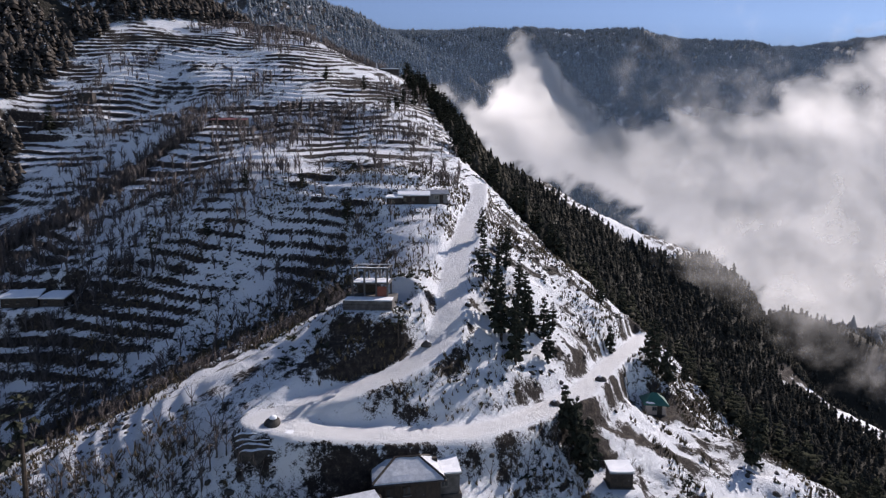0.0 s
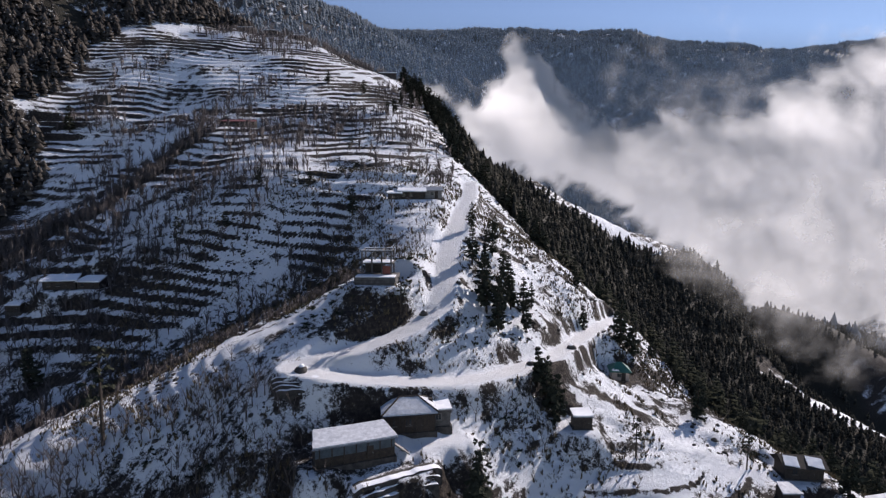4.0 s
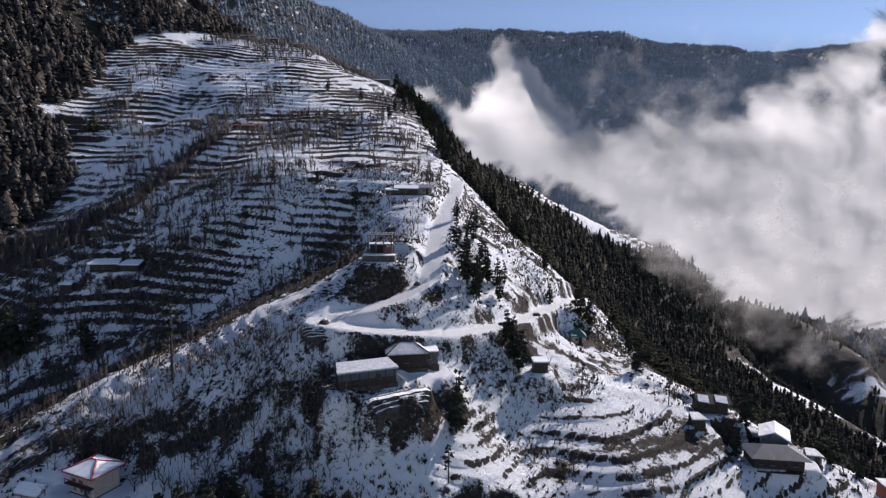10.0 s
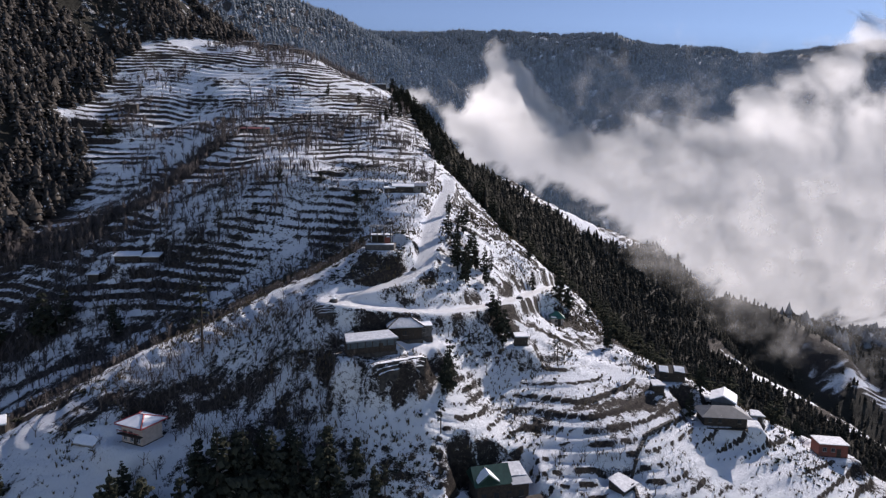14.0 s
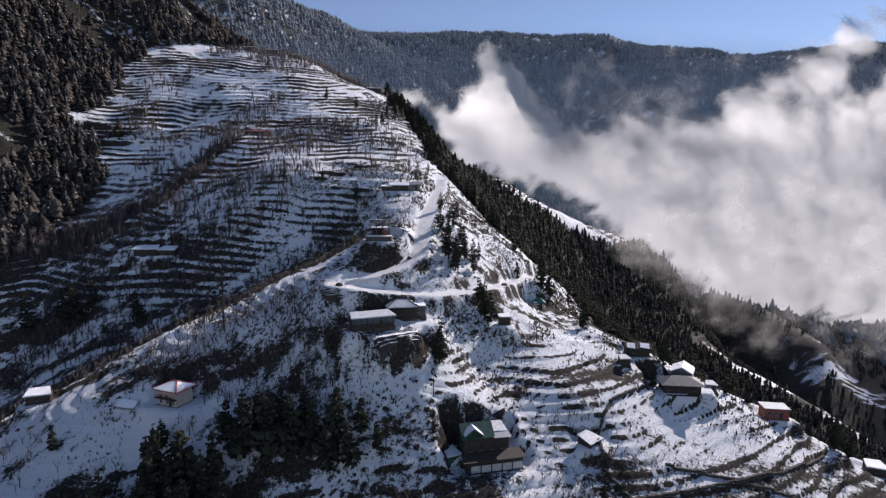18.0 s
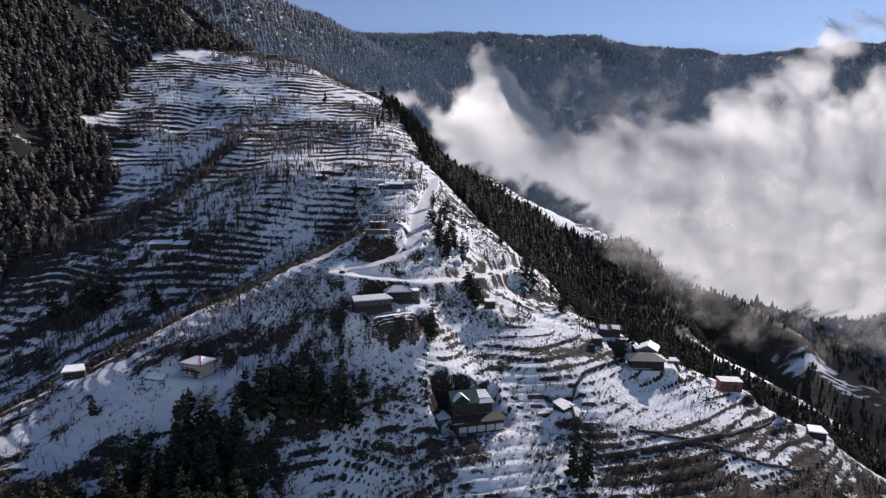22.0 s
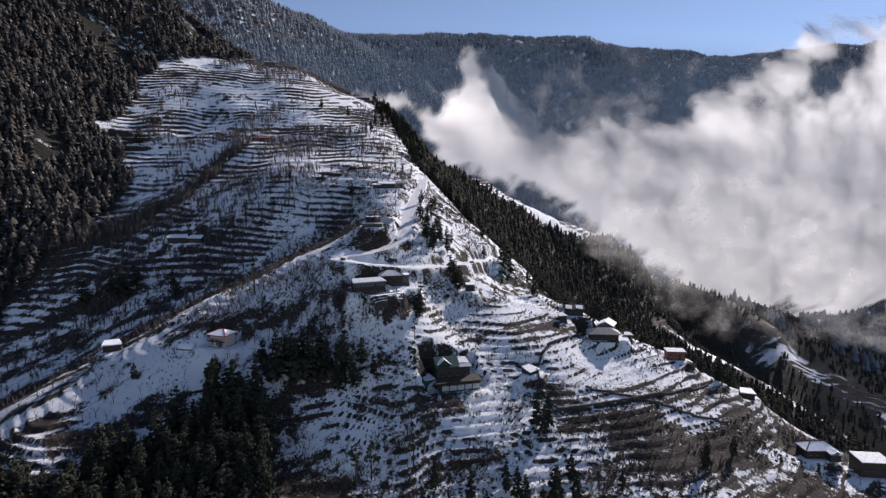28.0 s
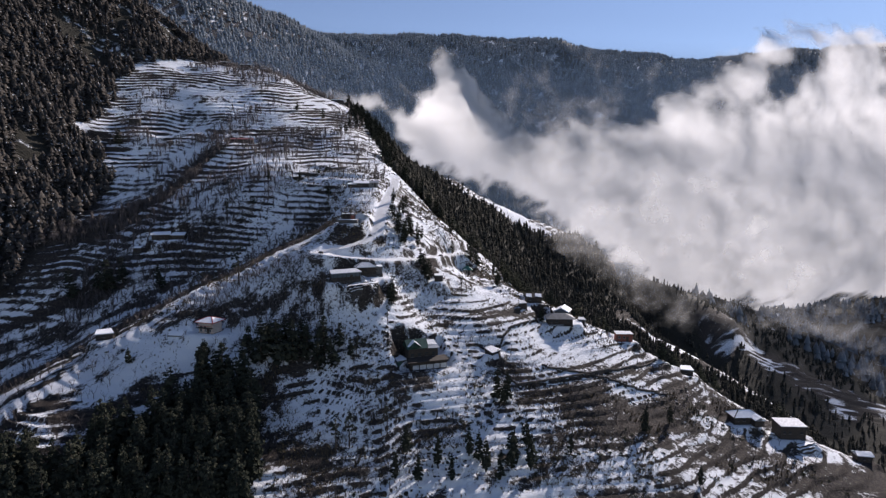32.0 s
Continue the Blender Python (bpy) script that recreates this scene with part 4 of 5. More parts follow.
def snow_sheet(outline, faces, thick, seed, material, parent, name="roof_snow", shrink=0.985):
    """Snow lying on a roof, uneven and a little short of the eaves."""
    rng = random.Random(seed)
    cx, cy = sum(p[0] for p in outline) / len(outline), sum(p[1] for p in outline) / len(outline)
    top = [(cx + (p[0] - cx) * shrink, cy + (p[1] - cy) * shrink, p[2] + thick * rng.uniform(0.8, 1.25)) for p in outline]
    bm = slab(top, faces, thick)
    bmesh.ops.subdivide_edges(bm, edges=bm.edges[:], cuts=3, use_grid_fill=True)
    for v in bm.verts:
        v.co.z += thick * 0.5 * noise.noise(v.co * 0.9 + Vector((seed, 0, 0)))
        v.co.x += 0.12 * noise.noise(v.co * 1.7 + Vector((0, seed, 0)))
        v.co.y += 0.12 * noise.noise(v.co * 1.7 + Vector((0, 0, seed)))
    return part(name, bm, material, parent, "uneven layer of snow", Matrix.Translation((0, 0, 0.01)))


def window(parent, x, y, z, w, h, turn=0.0, material=None):
    """A window set in a wall: frame, pane and sill."""
    m = pose(x, y, z, 0, 0, turn)
    bm = bmesh.new()
    for a in ((-w / 2, -w / 2 + 0.08, 0, h), (w / 2 - 0.08, w / 2, 0, h), (-w / 2, w / 2, 0, 0.08), (-w / 2, w / 2, h - 0.08, h), (-0.03, 0.03, 0, h)):
        block(a[0], a[1], -0.07, 0.05, a[2], a[3], 0, bm)
    f = part("window", bm, material or WHITE_PAINT, parent, "", m)
    part("pane", block(-w / 2 + 0.08, w / 2 - 0.08, -0.02, 0.01, 0.08, h - 0.08, 0), GLASS, f, "dark glass pane")
    part("sill", block(-w / 2 - 0.06, w / 2 + 0.06, -0.16, -0.07, -0.07, 0.0, 0.01), CONCRETE, f)
    return f


def door(parent, x, y, z, w=0.95, h=2.0, turn=0.0, material=None):
    d = part("door", block(-w / 2, w / 2, -0.06, 0.03, 0, h, 0.015), material or DARK_WOOD, parent, "plank door", pose(x, y, z, 0, 0, turn))
    part("handle", block(w / 2 - 0.14, w / 2 - 0.09, -0.11, -0.06, 0.95, 1.08, 0.01), TIN, d)
    return d


def walls(parent, length, depth, high, material, z0=0.0, thick=0.2, band=None):
    """Four walls of a room, butted at the corners."""
    x, y = length / 2, depth / 2
    for a in ((-x, x, -y, -y + thick), (-x, x, y - thick, y), (-x, -x + thick, -y + thick, y - thick), (x - thick, x, -y + thick, y - thick)):
        part("wall", block(*a, z0, z0 + high, 0.02), material, parent)
    if band:
        part("wall_band", block(-x - 0.03, x + 0.03, -y - 0.035, -y - 0.004, z0 + high * 0.5, z0 + high - 0.1, 0.01), band, parent, "painted upper band of the wall")


def footing(parent, length, depth, down=2.4, material=None):
    part("footing", block(-length / 2 - 0.25, length / 2 + 0.25, -depth / 2 - 0.25, depth / 2 + 0.25, -down, 0.05, 0.06), material or STONE, parent, "dark stone footing")


def cottage(name, label, x, y, z, turn, length, depth, high, kind, rise, wall_mat, roof_mat, over=0.45, snow=0.22, panes=3, seed=1, band=None, ridge=None, front_door=True, down=2.4, snow_mat=None):
    """A simple house: footing, walls, roof, snow, door and windows."""
    h = thing(name, pose(x, y, z, 0, 0, turn), label, "house")
    footing(h, length, depth, down)
    walls(h, length, depth, high, wall_mat, band=band)
    outline, faces = roof_outline(kind, length, depth, rise, over)
    r = part("roof", slab([(a, b, c + high + 0.12) for a, b, c in outline], faces, 0.12), roof_mat, h)
    if snow:
        snow_sheet([(a, b, c + high + 0.13) for a, b, c in outline], faces, snow, seed, snow_mat or SNOW, h)
    if kind in ("gable", "mono", "flat"):
        for sx in (-1, 1):
            xx = sx * (length / 2 - 0.1)
            peak = [(xx - 0.09, -depth / 2, high), (xx + 0.09, -depth / 2, high), (xx + 0.09, depth / 2, high), (xx - 0.09, depth / 2, high)]
            bm = bmesh.new()
            lowv = [bm.verts.new(p) for p in peak]
            if kind == "gable":
                up = [bm.verts.new((xx - 0.09, 0, high + rise * 0.93)), bm.verts.new((xx + 0.09, 0, high + rise * 0.93))]
                for f in ((lowv[0], lowv[1], up[1], up[0]), (lowv[2], lowv[3], up[0], up[1]), (lowv[3], lowv[0], up[0]), (lowv[1], lowv[2], up[1]), (lowv[3], lowv[2], lowv[1], lowv[0])):
                    bm.faces.new(f)
            else:
                up = [bm.verts.new((xx - 0.09, depth / 2, high + rise * 0.9)), bm.verts.new((xx + 0.09, depth / 2, high + rise * 0.9))]
                for f in ((lowv[0], lowv[1], up[1], up[0]), (lowv[3], up[0], up[1], lowv[2]), (lowv[3], lowv[0], up[0]), (lowv[1], lowv[2], up[1]), (lowv[3], lowv[2], lowv[1], lowv[0])):
                    bm.faces.new(f)
            part("gable_wall", bm, wall_mat, h)
    if ridge:
        o = [Vector((a, b, c + high + 0.12 + snow * 0.9)) for a, b, c in outline]
        pairs = [(4, 5), (0, 4), (1, 5), (2, 5), (3, 4)] if len(o) == 6 else []
        for a, b in pairs:
            if (o[a] - o[b]).length > 0.3:
                part("ridge_cap", stick(o[a], o[b], 0.17, 5), ridge, h, "bare painted ridge strip")
        for a, b in ((0, 1), (1, 2), (3, 0)):
            part("fascia", stick(o[a] - Vector((0, 0, snow + 0.05)), o[b] - Vector((0, 0, snow + 0.05)), 0.11, 5), ridge, h)
    if front_door:
        door(h, length * 0.18, -depth / 2 - 0.03, 0.05)
    for k in range(panes):
        px = -length / 2 + length * (k + 0.6) / (panes + 0.4)
        if front_door and abs(px - length * 0.18) < 0.9:
            continue
        window(h, px, -depth / 2 - 0.02, high * 0.42, 0.9, min(1.0, high * 0.42), 0, DARK_WOOD if wall_mat is DARK_WOOD else GREY_PLASTER)
    return h


# ---------------------------------------------------------------- houses along the road
long_house = cottage("long_house", "long single-storey house with teal upper wall and snow-covered lean roof", -8.1, 54.2, -30.8, 16.5, 10.6, 3.2, 2.7, "mono", 0.75, DARK_WOOD, TIN,
                     0.4, 0.2, 0, 3, TEAL_PAINT, snow_mat=THIN_SNOW)
for _k in range(7):
    part("veranda_post", block(-4.8 + 1.6 * _k - 0.07, -4.8 + 1.6 * _k + 0.07, -1.95, -1.82, 0.0, 2.85, 0.01), DARK_WOOD, long_house)
part("stair", slab([(5.4, -1.6, 1.6), (5.4, -0.6, 1.6), (7.4, -0.8, 0.0), (7.4, -1.8, 0.0)], [[3, 2, 1, 0]], 0.25), CONCRETE, long_house, "sloping concrete stair")
hip_house = cottage("hip_roof_house", "plank-walled house with a snow-covered hipped roof", -0.6, 61.6, -30.0, 6, 7.4, 4.6, 2.7, "hip", 1.6, DARK_WOOD, TIN, 0.5, 0.2, 3, 5, None, DARK_WOOD, snow_mat=THIN_SNOW)
for _k in range(12):
    part("wall_board", block(-3.4 + 0.6 * _k, -3.15 + 0.6 * _k, -2.36, -2.305, 0.0, 2.6, 0.01), BARK, hip_house)
annex = cottage("flat_annex", "small block annex with a flat snow-covered roof and chimney", 3.9, 62.4, -29.9, 6, 3.2, 3.0, 2.5, "flat", 0.15, WEATHERED, CONCRETE, 0.25, 0.2, 1, 7, front_door=False)
part("chimney", block(-1.4, -0.8, 0.2, 0.8, 2.7, 3.7, 0.03), DARK_WOOD, annex, "dark chimney block")


def frame_building(x, y, z, turn):
    """A concrete skeleton of two storeys with no walls yet."""
    b = thing("concrete_frame_building", pose(x, y, z, 0, 0, turn) @ Matrix.Diagonal((0.8, 0.8, 0.8, 1)), "unfinished open concrete frame building with snow on its slab", "building")
    part("plinth", block(-4.6, 4.8, -5.6, 2.6, -2.2, 0.0, 0.05), WEATHERED, b, "grey retaining plinth")
    snow_sheet([(-4.5, -5.5, 0.02), (4.7, -5.5, 0.02), (4.7, -2.5, 0.02), (-4.5, -2.5, 0.02)], [[0, 1, 2, 3]], 0.2, 11, SNOW, b, "plinth_snow")
    for k in range(3):
        part("plinth_course", block(-4.66, 4.86, -5.66, -5.604, -0.75 - 0.62 * k, -0.62 - 0.62 * k, 0.01), STONE, b)
    xs, ys = (-3.4, -1.1, 1.2, 3.4), (-2.3, 2.2)
    for cx in xs:
        for cy in ys:
            part("column", block(cx - 0.16, cx + 0.16, cy - 0.16, cy + 0.16, 0.0, 2.7, 0.02), WEATHERED, b)
            part("column", block(cx - 0.16, cx + 0.16, cy - 0.16, cy + 0.16, 2.95, 5.55, 0.02), WEATHERED, b)
    part("floor_slab", block(-3.8, 3.8, -2.7, 2.6, 2.7, 2.95, 0.03), WEATHERED, b, "concrete floor slab")
    snow_sheet([(-3.5, -2.4, 2.96), (3.5, -2.4, 2.96), (3.5, 2.4, 2.96), (-3.5, 2.4, 2.96)], [[0, 1, 2, 3]], 0.14, 12, SNOW, b, "slab_snow")
    for cy in ys:
        part("beam", block(-3.75, 3.75, cy - 0.15, cy + 0.15, 5.55, 5.85, 0.02), WEATHERED, b)
        snow_sheet([(-3.7, cy - 0.14, 5.86), (3.7, cy - 0.14, 5.86), (3.7, cy + 0.14, 5.86), (-3.7, cy + 0.14, 5.86)], [[0, 1, 2, 3]], 0.07, 13, SNOW, b, "beam_snow")
    for cx in xs:
        part("cross_beam", block(cx - 0.14, cx + 0.14, -2.15, 2.05, 5.56, 5.84, 0.02), WEATHERED, b)
    part("back_wall", block(-3.3, 1.0, 2.0, 2.15, 0.0, 2.65, 0.02), DARK_WOOD, b, "dark boarded back wall")
    part("side_wall", block(1.3, 3.3, -2.2, -2.05, 0.0, 2.2, 0.02), BRICK, b, "part-built brick infill")


frame_building(-6.0, 86.4, -11.0, -7)
upper_house = cottage("upper_house", "low dark house with a half-bare snowy tin roof beside the road", 1.2, 136.4, 1.6, 0, 7.0, 4.2, 2.0, "gable", 0.9, DARK_WOOD, TIN, 0.5, 0.22, 3, 15)
upper_shed = cottage("upper_shed", "small dark shed with a snow-covered roof", -3.6, 134.6, 1.2, 0, 3.6, 3.0, 1.9, "mono", 0.5, DARK_WOOD, TIN, 0.4, 0.25, 1, 16)
upper_barn = cottage("upper_barn", "grey tin-roofed barn with little snow", 7.0, 137.6, 1.8, 4, 4.6, 3.6, 2.2, "gable", 1.0, GREY_PLASTER, TIN, 0.5, 0.0, 1, 17)

# ---------------------------------------------------------------- huts on the clearing
green_hut = cottage("green_roof_hut", "small cream hut with a green hipped sheet-metal roof", 47.6, 100.8, -37.8, -12, 3.8, 3.6, 2.0, "hip", 1.7, CREAM_PAINT, HUT_GREEN, 0.5, 0.0, 1, 21)
snow_sheet([(-2.0, -2.05, 2.2), (0.4, -2.0, 2.2), (-0.4, -0.6, 3.2), (-1.2, -0.9, 2.9)], [[0, 1, 2, 3]], 0.12, 22, SNOW, green_hut, "snow_patch")
box_hut = cottage("box_hut", "small dark box hut with a flat snow-covered roof", 29.0, 70.9, -35.1, -4, 3.1, 2.4, 2.1, "flat", 0.3, DARK_WOOD, TIN, 0.2, 0.18, 1, 23)
ridge_shack = cottage("ramshackle_shack", "ramshackle wooden shack with patchy snow on its roof on the ridge", 69.0, 71.0, -45.2, -10, 6.4, 4.0, 2.1, "gable", 1.4, DARK_WOOD, DARK_WOOD, 0.6, 0.0, 2, 24)
for _k, (_a, _b, _w) in enumerate(((-3.4, 0.9, 2.3), (0.4, 1.0, 2.6))):
    snow_sheet([(_a, -2.4 + _b * 0.4, 2.34 + _b * 0.21), (_a + _w, -2.5, 2.3), (_a + _w + 0.3, -0.3 - 0.3 * _b, 3.42 - 0.16 * _b), (_a + 0.3, -0.2, 3.46)], [[0, 1, 2, 3]], 0.12, 25 + _k, SNOW, ridge_shack, "snow_patch")


# ---------------------------------------------------------------- houses on the lower ridge
big_house = cottage("ridge_house", "large slate-blue hipped house with dark lower storey on the ridge", 75.0, 57.2, -51.4, -12, 9.6, 5.2, 2.5, "hip", 1.7, DARK_WOOD, SLATE, 0.9, 0.0, 4, 31)
part("balcony", block(-4.6, 4.6, -3.7, -2.62, -0.15, 0.05, 0.02), DARK_WOOD, big_house, "dark wooden balcony")
for _k in range(8):
    part("baluster", block(-4.5 + 1.28 * _k, -4.42 + 1.28 * _k, -3.68, -3.6, 0.05, 0.95, 0.005), DARK_WOOD, big_house)
part("balcony_rail", block(-4.6, 4.6, -3.7, -3.6, 0.95, 1.05, 0.01), DARK_WOOD, big_house)
snow_sheet([(-4.9, -2.8, 2.75), (-1.2, -3.0, 2.75), (-1.6, -1.0, 3.7), (-3.6, -1.2, 3.5)], [[0, 1, 2, 3]], 0.12, 32, SNOW, big_house, "snow_patch")
white_house = cottage("white_roof_house", "pale house with a snow-covered gable roof behind the ridge house", 78.4, 62.0, -50.3, 55, 5.6, 5.0, 2.9, "gable", 1.5, GREY_PLASTER, TIN, 0.5, 0.22, 2, 33)
ridge_shed = cottage("ridge_shed", "small plank shed with a snowy lean roof", 62.0, 64.0, -45.9, -5, 2.8, 2.2, 1.9, "mono", 0.5, DARK_WOOD, TIN, 0.3, 0.12, 1, 34, snow_mat=THIN_SNOW)
tank_shed = cottage("small_grey_shed", "small grey shed on the ridge with thin snow", 85.5, 59.4, -52.6, -20, 2.8, 2.2, 1.9, "mono", 0.4, GREY_PLASTER, TIN, 0.3, 0.1, 1, 35, snow_mat=THIN_SNOW)
brick_house = cottage("brick_house", "flat-roofed red brick house on the snowy ridge", 101.2, 54.4, -58.8, -14, 6.2, 4.0, 3.0, "flat", 0.1, BRICK, CONCRETE, 0.3, 0.07, 3, 36, snow_mat=THIN_SNOW)
lower_hut = cottage("white_roof_hut", "small hut with a smooth white snow roof", 122.4, 43.4, -70.4, -25, 4.4, 3.2, 2.1, "mono", 0.5, DARK_WOOD, TIN, 0.35, 0.24, 1, 37)
end_hut = cottage("far_ridge_hut", "low hut with a snowy roof at the ridge's end", 167.5, 8.0, -92.0, -20, 4.6, 3.2, 2.2, "gable", 0.9, DARK_WOOD, TIN, 0.4, 0.2, 1, 38)

# ---------------------------------------------------------------- the lowest houses
l_house = cottage("l_shaped_house", "dark house with angular snow-covered roof planes", 131.2, 22.0, -80.9, -8, 9.2, 5.0, 2.4, "hip", 1.8, DARK_WOOD, TIN, 0.6, 0.16, 4, 41, None, DARK_WOOD)
_wing = part("wing", block(1.2, 4.4, -5.0, -2.3, 0.0, 2.3, 0.03), DARK_WOOD, l_house, "front wing of the house")
_o, _f = roof_outline("gable", 3.2, 3.0, 1.0, 0.35)
part("wing_roof", slab([(a, b, c) for a, b, c in _o], _f, 0.12), TIN, l_house, "", pose(2.8, -3.6, 2.45, 0, 0, 90))
_sn = snow_sheet([(a, b, c + 0.02) for a, b, c in _o], _f, 0.16, 42, SNOW, l_house, "wing_snow")
_sn.matrix_basis = pose(2.8, -3.6, 2.45, 0, 0, 90)
block_house = cottage("block_house", "square brown house with a flat snow-covered roof on a walled yard", 144.2, 15.6, -84.3, -14, 8.4, 6.2, 4.4, "flat", 0.3, DARK_WOOD, CONCRETE, 0.3, 0.14, 4, 43, snow_mat=THIN_SNOW)
for _k in range(4):
    part("yard_step", block(-8.4 + 0.5 * _k, -4.4, -3.4 + 1.1 * _k, -2.4 + 1.1 * _k, -2.0 + 0.55 * _k, -1.5 + 0.55 * _k, 0.04), STONE, block_house, "stone step with snow")
    snow_sheet([(-8.3 + 0.5 * _k, -3.3 + 1.1 * _k, -1.49 + 0.55 * _k), (-4.5, -3.3 + 1.1 * _k, -1.49 + 0.55 * _k), (-4.5, -2.5 + 1.1 * _k, -1.49 + 0.55 * _k), (-8.3 + 0.5 * _k, -2.5 + 1.1 * _k, -1.49 + 0.55 * _k)],
               [[0, 1, 2, 3]], 0.1, 44 + _k, SNOW, block_house, "step_snow")

# ---------------------------------------------------------------- the chalet with the green gable
chalet = thing("green_gable_chalet", pose(17.0, 38.0, -55.9, 0, 0, 8) @ Matrix.Diagonal((1.15, 1.15, 1.15, 1)), "dark wooden chalet with green gabled roof and panelled lower storey", "house")
walls(chalet, 9.0, 5.0, 3.6, DARK_WOOD)
footing(chalet, 9.0, 5.0, 3.0)
_o, _f = roof_outline("gable", 5.6, 4.4, 2.2, 0.5)
part("roof", slab([(a, b, c) for a, b, c in _o], _f, 0.14), GREEN_PAINT, chalet, "green sheet-metal gable roof", pose(-1.6, 0.3, 3.7, 0, 0, 0))
_o2, _f2 = roof_outline("gable", 2.4, 3.2, 1.5, 0.3)
part("dormer_roof", slab([(a, b, c) for a, b, c in _o2], _f2, 0.12), GREEN_PAINT, chalet, "", pose(-2.6, -1.4, 4.3, 0, 0, 90))
_d = snow_sheet([(a * 0.7, b, c + 0.03) for a, b, c in _o2], _f2, 0.12, 51, SNOW, chalet, "dormer_snow")
_d.matrix_basis = pose(-2.6, -1.5, 4.3, 0, 0, 90)
part("side_roof", slab([(1.4, -2.9, 3.7), (5.0, -2.9, 3.6), (4.8, 2.8, 4.5), (1.4, 2.8, 4.6)], [[0, 1, 2, 3]], 0.12), TIN, chalet)
snow_sheet([(1.6, -1.0, 4.02), (4.8, -1.0, 3.92), (4.7, 2.7, 4.52), (1.6, 2.7, 4.62)], [[0, 1, 2, 3]], 0.12, 52, THIN_SNOW, chalet)
for _k in range(4):
    window(chalet, -3.4 + 2.2 * _k, -2.52, 1.3, 1.0, 1.2, 0, DARK_WOOD)
part("porch_roof", slab([(-5.6, -5.6, 0.6), (7.0, -5.6, 0.6), (6.6, -2.6, 1.25), (-5.2, -2.6, 1.25)], [[0, 1, 2, 3]], 0.14), DARK_WOOD, chalet, "long dark porch roof")
part("lower_wall", block(-4.6, 6.6, -4.9, -2.7, -2.6, 0.35, 0.03), DARK_WOOD, chalet, "dark lower storey")
for _k in range(5):
    part("panel", block(-3.9 + 2.1 * _k, -2.0 + 2.1 * _k, -5.0, -4.905, -1.9, -0.5, 0.02), WHITE_PAINT, chalet, "pale panel between posts")
    part("post", block(-4.2 + 2.1 * _k, -4.05 + 2.1 * _k, -5.3, -5.15, -2.3, 0.5, 0.01), DARK_WOOD, chalet)
door(chalet, 1.2, -2.53, 0.05)
side_hut = cottage("chalet_annex", "small green-walled annex with a snowy lean roof", 9.6, 36.6, -57.6, 20, 3.4, 3.0, 2.0, "mono", 0.6, GREEN_PAINT, TIN, 0.3, 0.18, 1, 54)
tin_hut = cottage("tilted_tin_hut", "small hut under one tilted snow-dusted tin sheet", 42.8, 39.2, -56.6, 35, 4.6, 3.4, 1.5, "mono", 0.9, DARK_WOOD, TIN, 0.4, 0.08, 0, 55, snow_mat=THIN_SNOW)

# ---------------------------------------------------------------- houses on the western spur and slope
red_house = cottage("red_ridge_house", "two-storey cream house with red roof ridges under snow", -53.2, 48.4, -46.0, -28, 5.6, 4.6, 3.7, "hip", 1.2, CREAM_PAINT, RED_PAINT, 0.8, 0.16, 3, 61, None, RED_PAINT)
part("balcony", block(-3.1, 3.1, -3.2, -2.32, 1.8, 1.96, 0.02), DARK_WOOD, red_house, "dark balcony along the upper floor")
for _k in range(8):
    part("baluster", block(-3.0 + 0.85 * _k, -2.93 + 0.85 * _k, -3.18, -3.11, 1.96, 2.65, 0.005), DARK_WOOD, red_house)
part("balcony_rail", block(-3.1, 3.1, -3.2, -3.1, 2.65, 2.75, 0.01), RED_PAINT, red_house)
for _k in range(3):
    window(red_house, -1.8 + 1.8 * _k, -2.32, 0.5, 0.9, 1.0)
glass_frame = cottage("low_greenhouse", "low tent-shaped greenhouse half buried in snow", -64.2, 50.2, -47.6, -20, 5.2, 3.4, 0.7, "gable", 1.1, GREY_PLASTER, WHITE_PAINT, 0.1, 0.08, 0, 63, front_door=False)
spur_hut = cottage("spur_hut", "dark shed with a thick snow roof on the spur", -93.0, 66.2, -51.4, 18, 5.2, 3.2, 2.0, "mono", 0.7, DARK_WOOD, TIN, 0.4, 0.28, 1, 64)
west_house = cottage("west_house", "long dark house with two sloping snow-covered roofs on the shaded slope", -93.2, 137.0, -22.8, 6, 8.0, 4.2, 2.3, "mono", 0.9, DARK_WOOD, TIN, 0.6, 0.28, 3, 65)
west_wing = cottage("west_house_wing", "dark lower wing with a snow-covered roof", -85.6, 137.4, -22.9, -6, 6.0, 4.0, 2.0, "mono", 0.9, DARK_WOOD, TIN, 0.5, 0.28, 2, 66)
west_hut = cottage("west_hut", "tiny hut with a snow-covered roof on the shaded slope", -102.6, 132.4, -28.0, 0, 3.4, 2.4, 1.8, "mono", 0.5, DARK_WOOD, TIN, 0.3, 0.24, 1, 67)
red_barn = cottage("red_roof_barn", "long dark barn with a faded red sheet roof among the terraces", -68.5, 221.5, 28.0, 0, 13.0, 4.6, 2.6, "mono", 1.3, DARK_WOOD, FADED_RED, 0.6, 0.0, 4, 68)
field_hut = cottage("field_hut", "small brown hut on the upper terraces", -142.0, 260.0, 43.6, 0, 6.4, 3.6, 2.4, "mono", 0.6, DARK_WOOD, DARK_WOOD, 0.3, 0.06, 1, 69)
for _x, _y, _l in ((-102, 364, 9), (-86, 363, 8), (-69, 360, 10), (-10, 326, 10)):
    cottage("ridge_top_hut", "dark hut with a snowy roof on the skyline terraces", _x, _y, float(ground_at(_x, _y)[0]), 0, _l, 4, 2.0, "mono", 0.5, DARK_WOOD, TIN, 0.4, 0.3, 2, int(-_x))

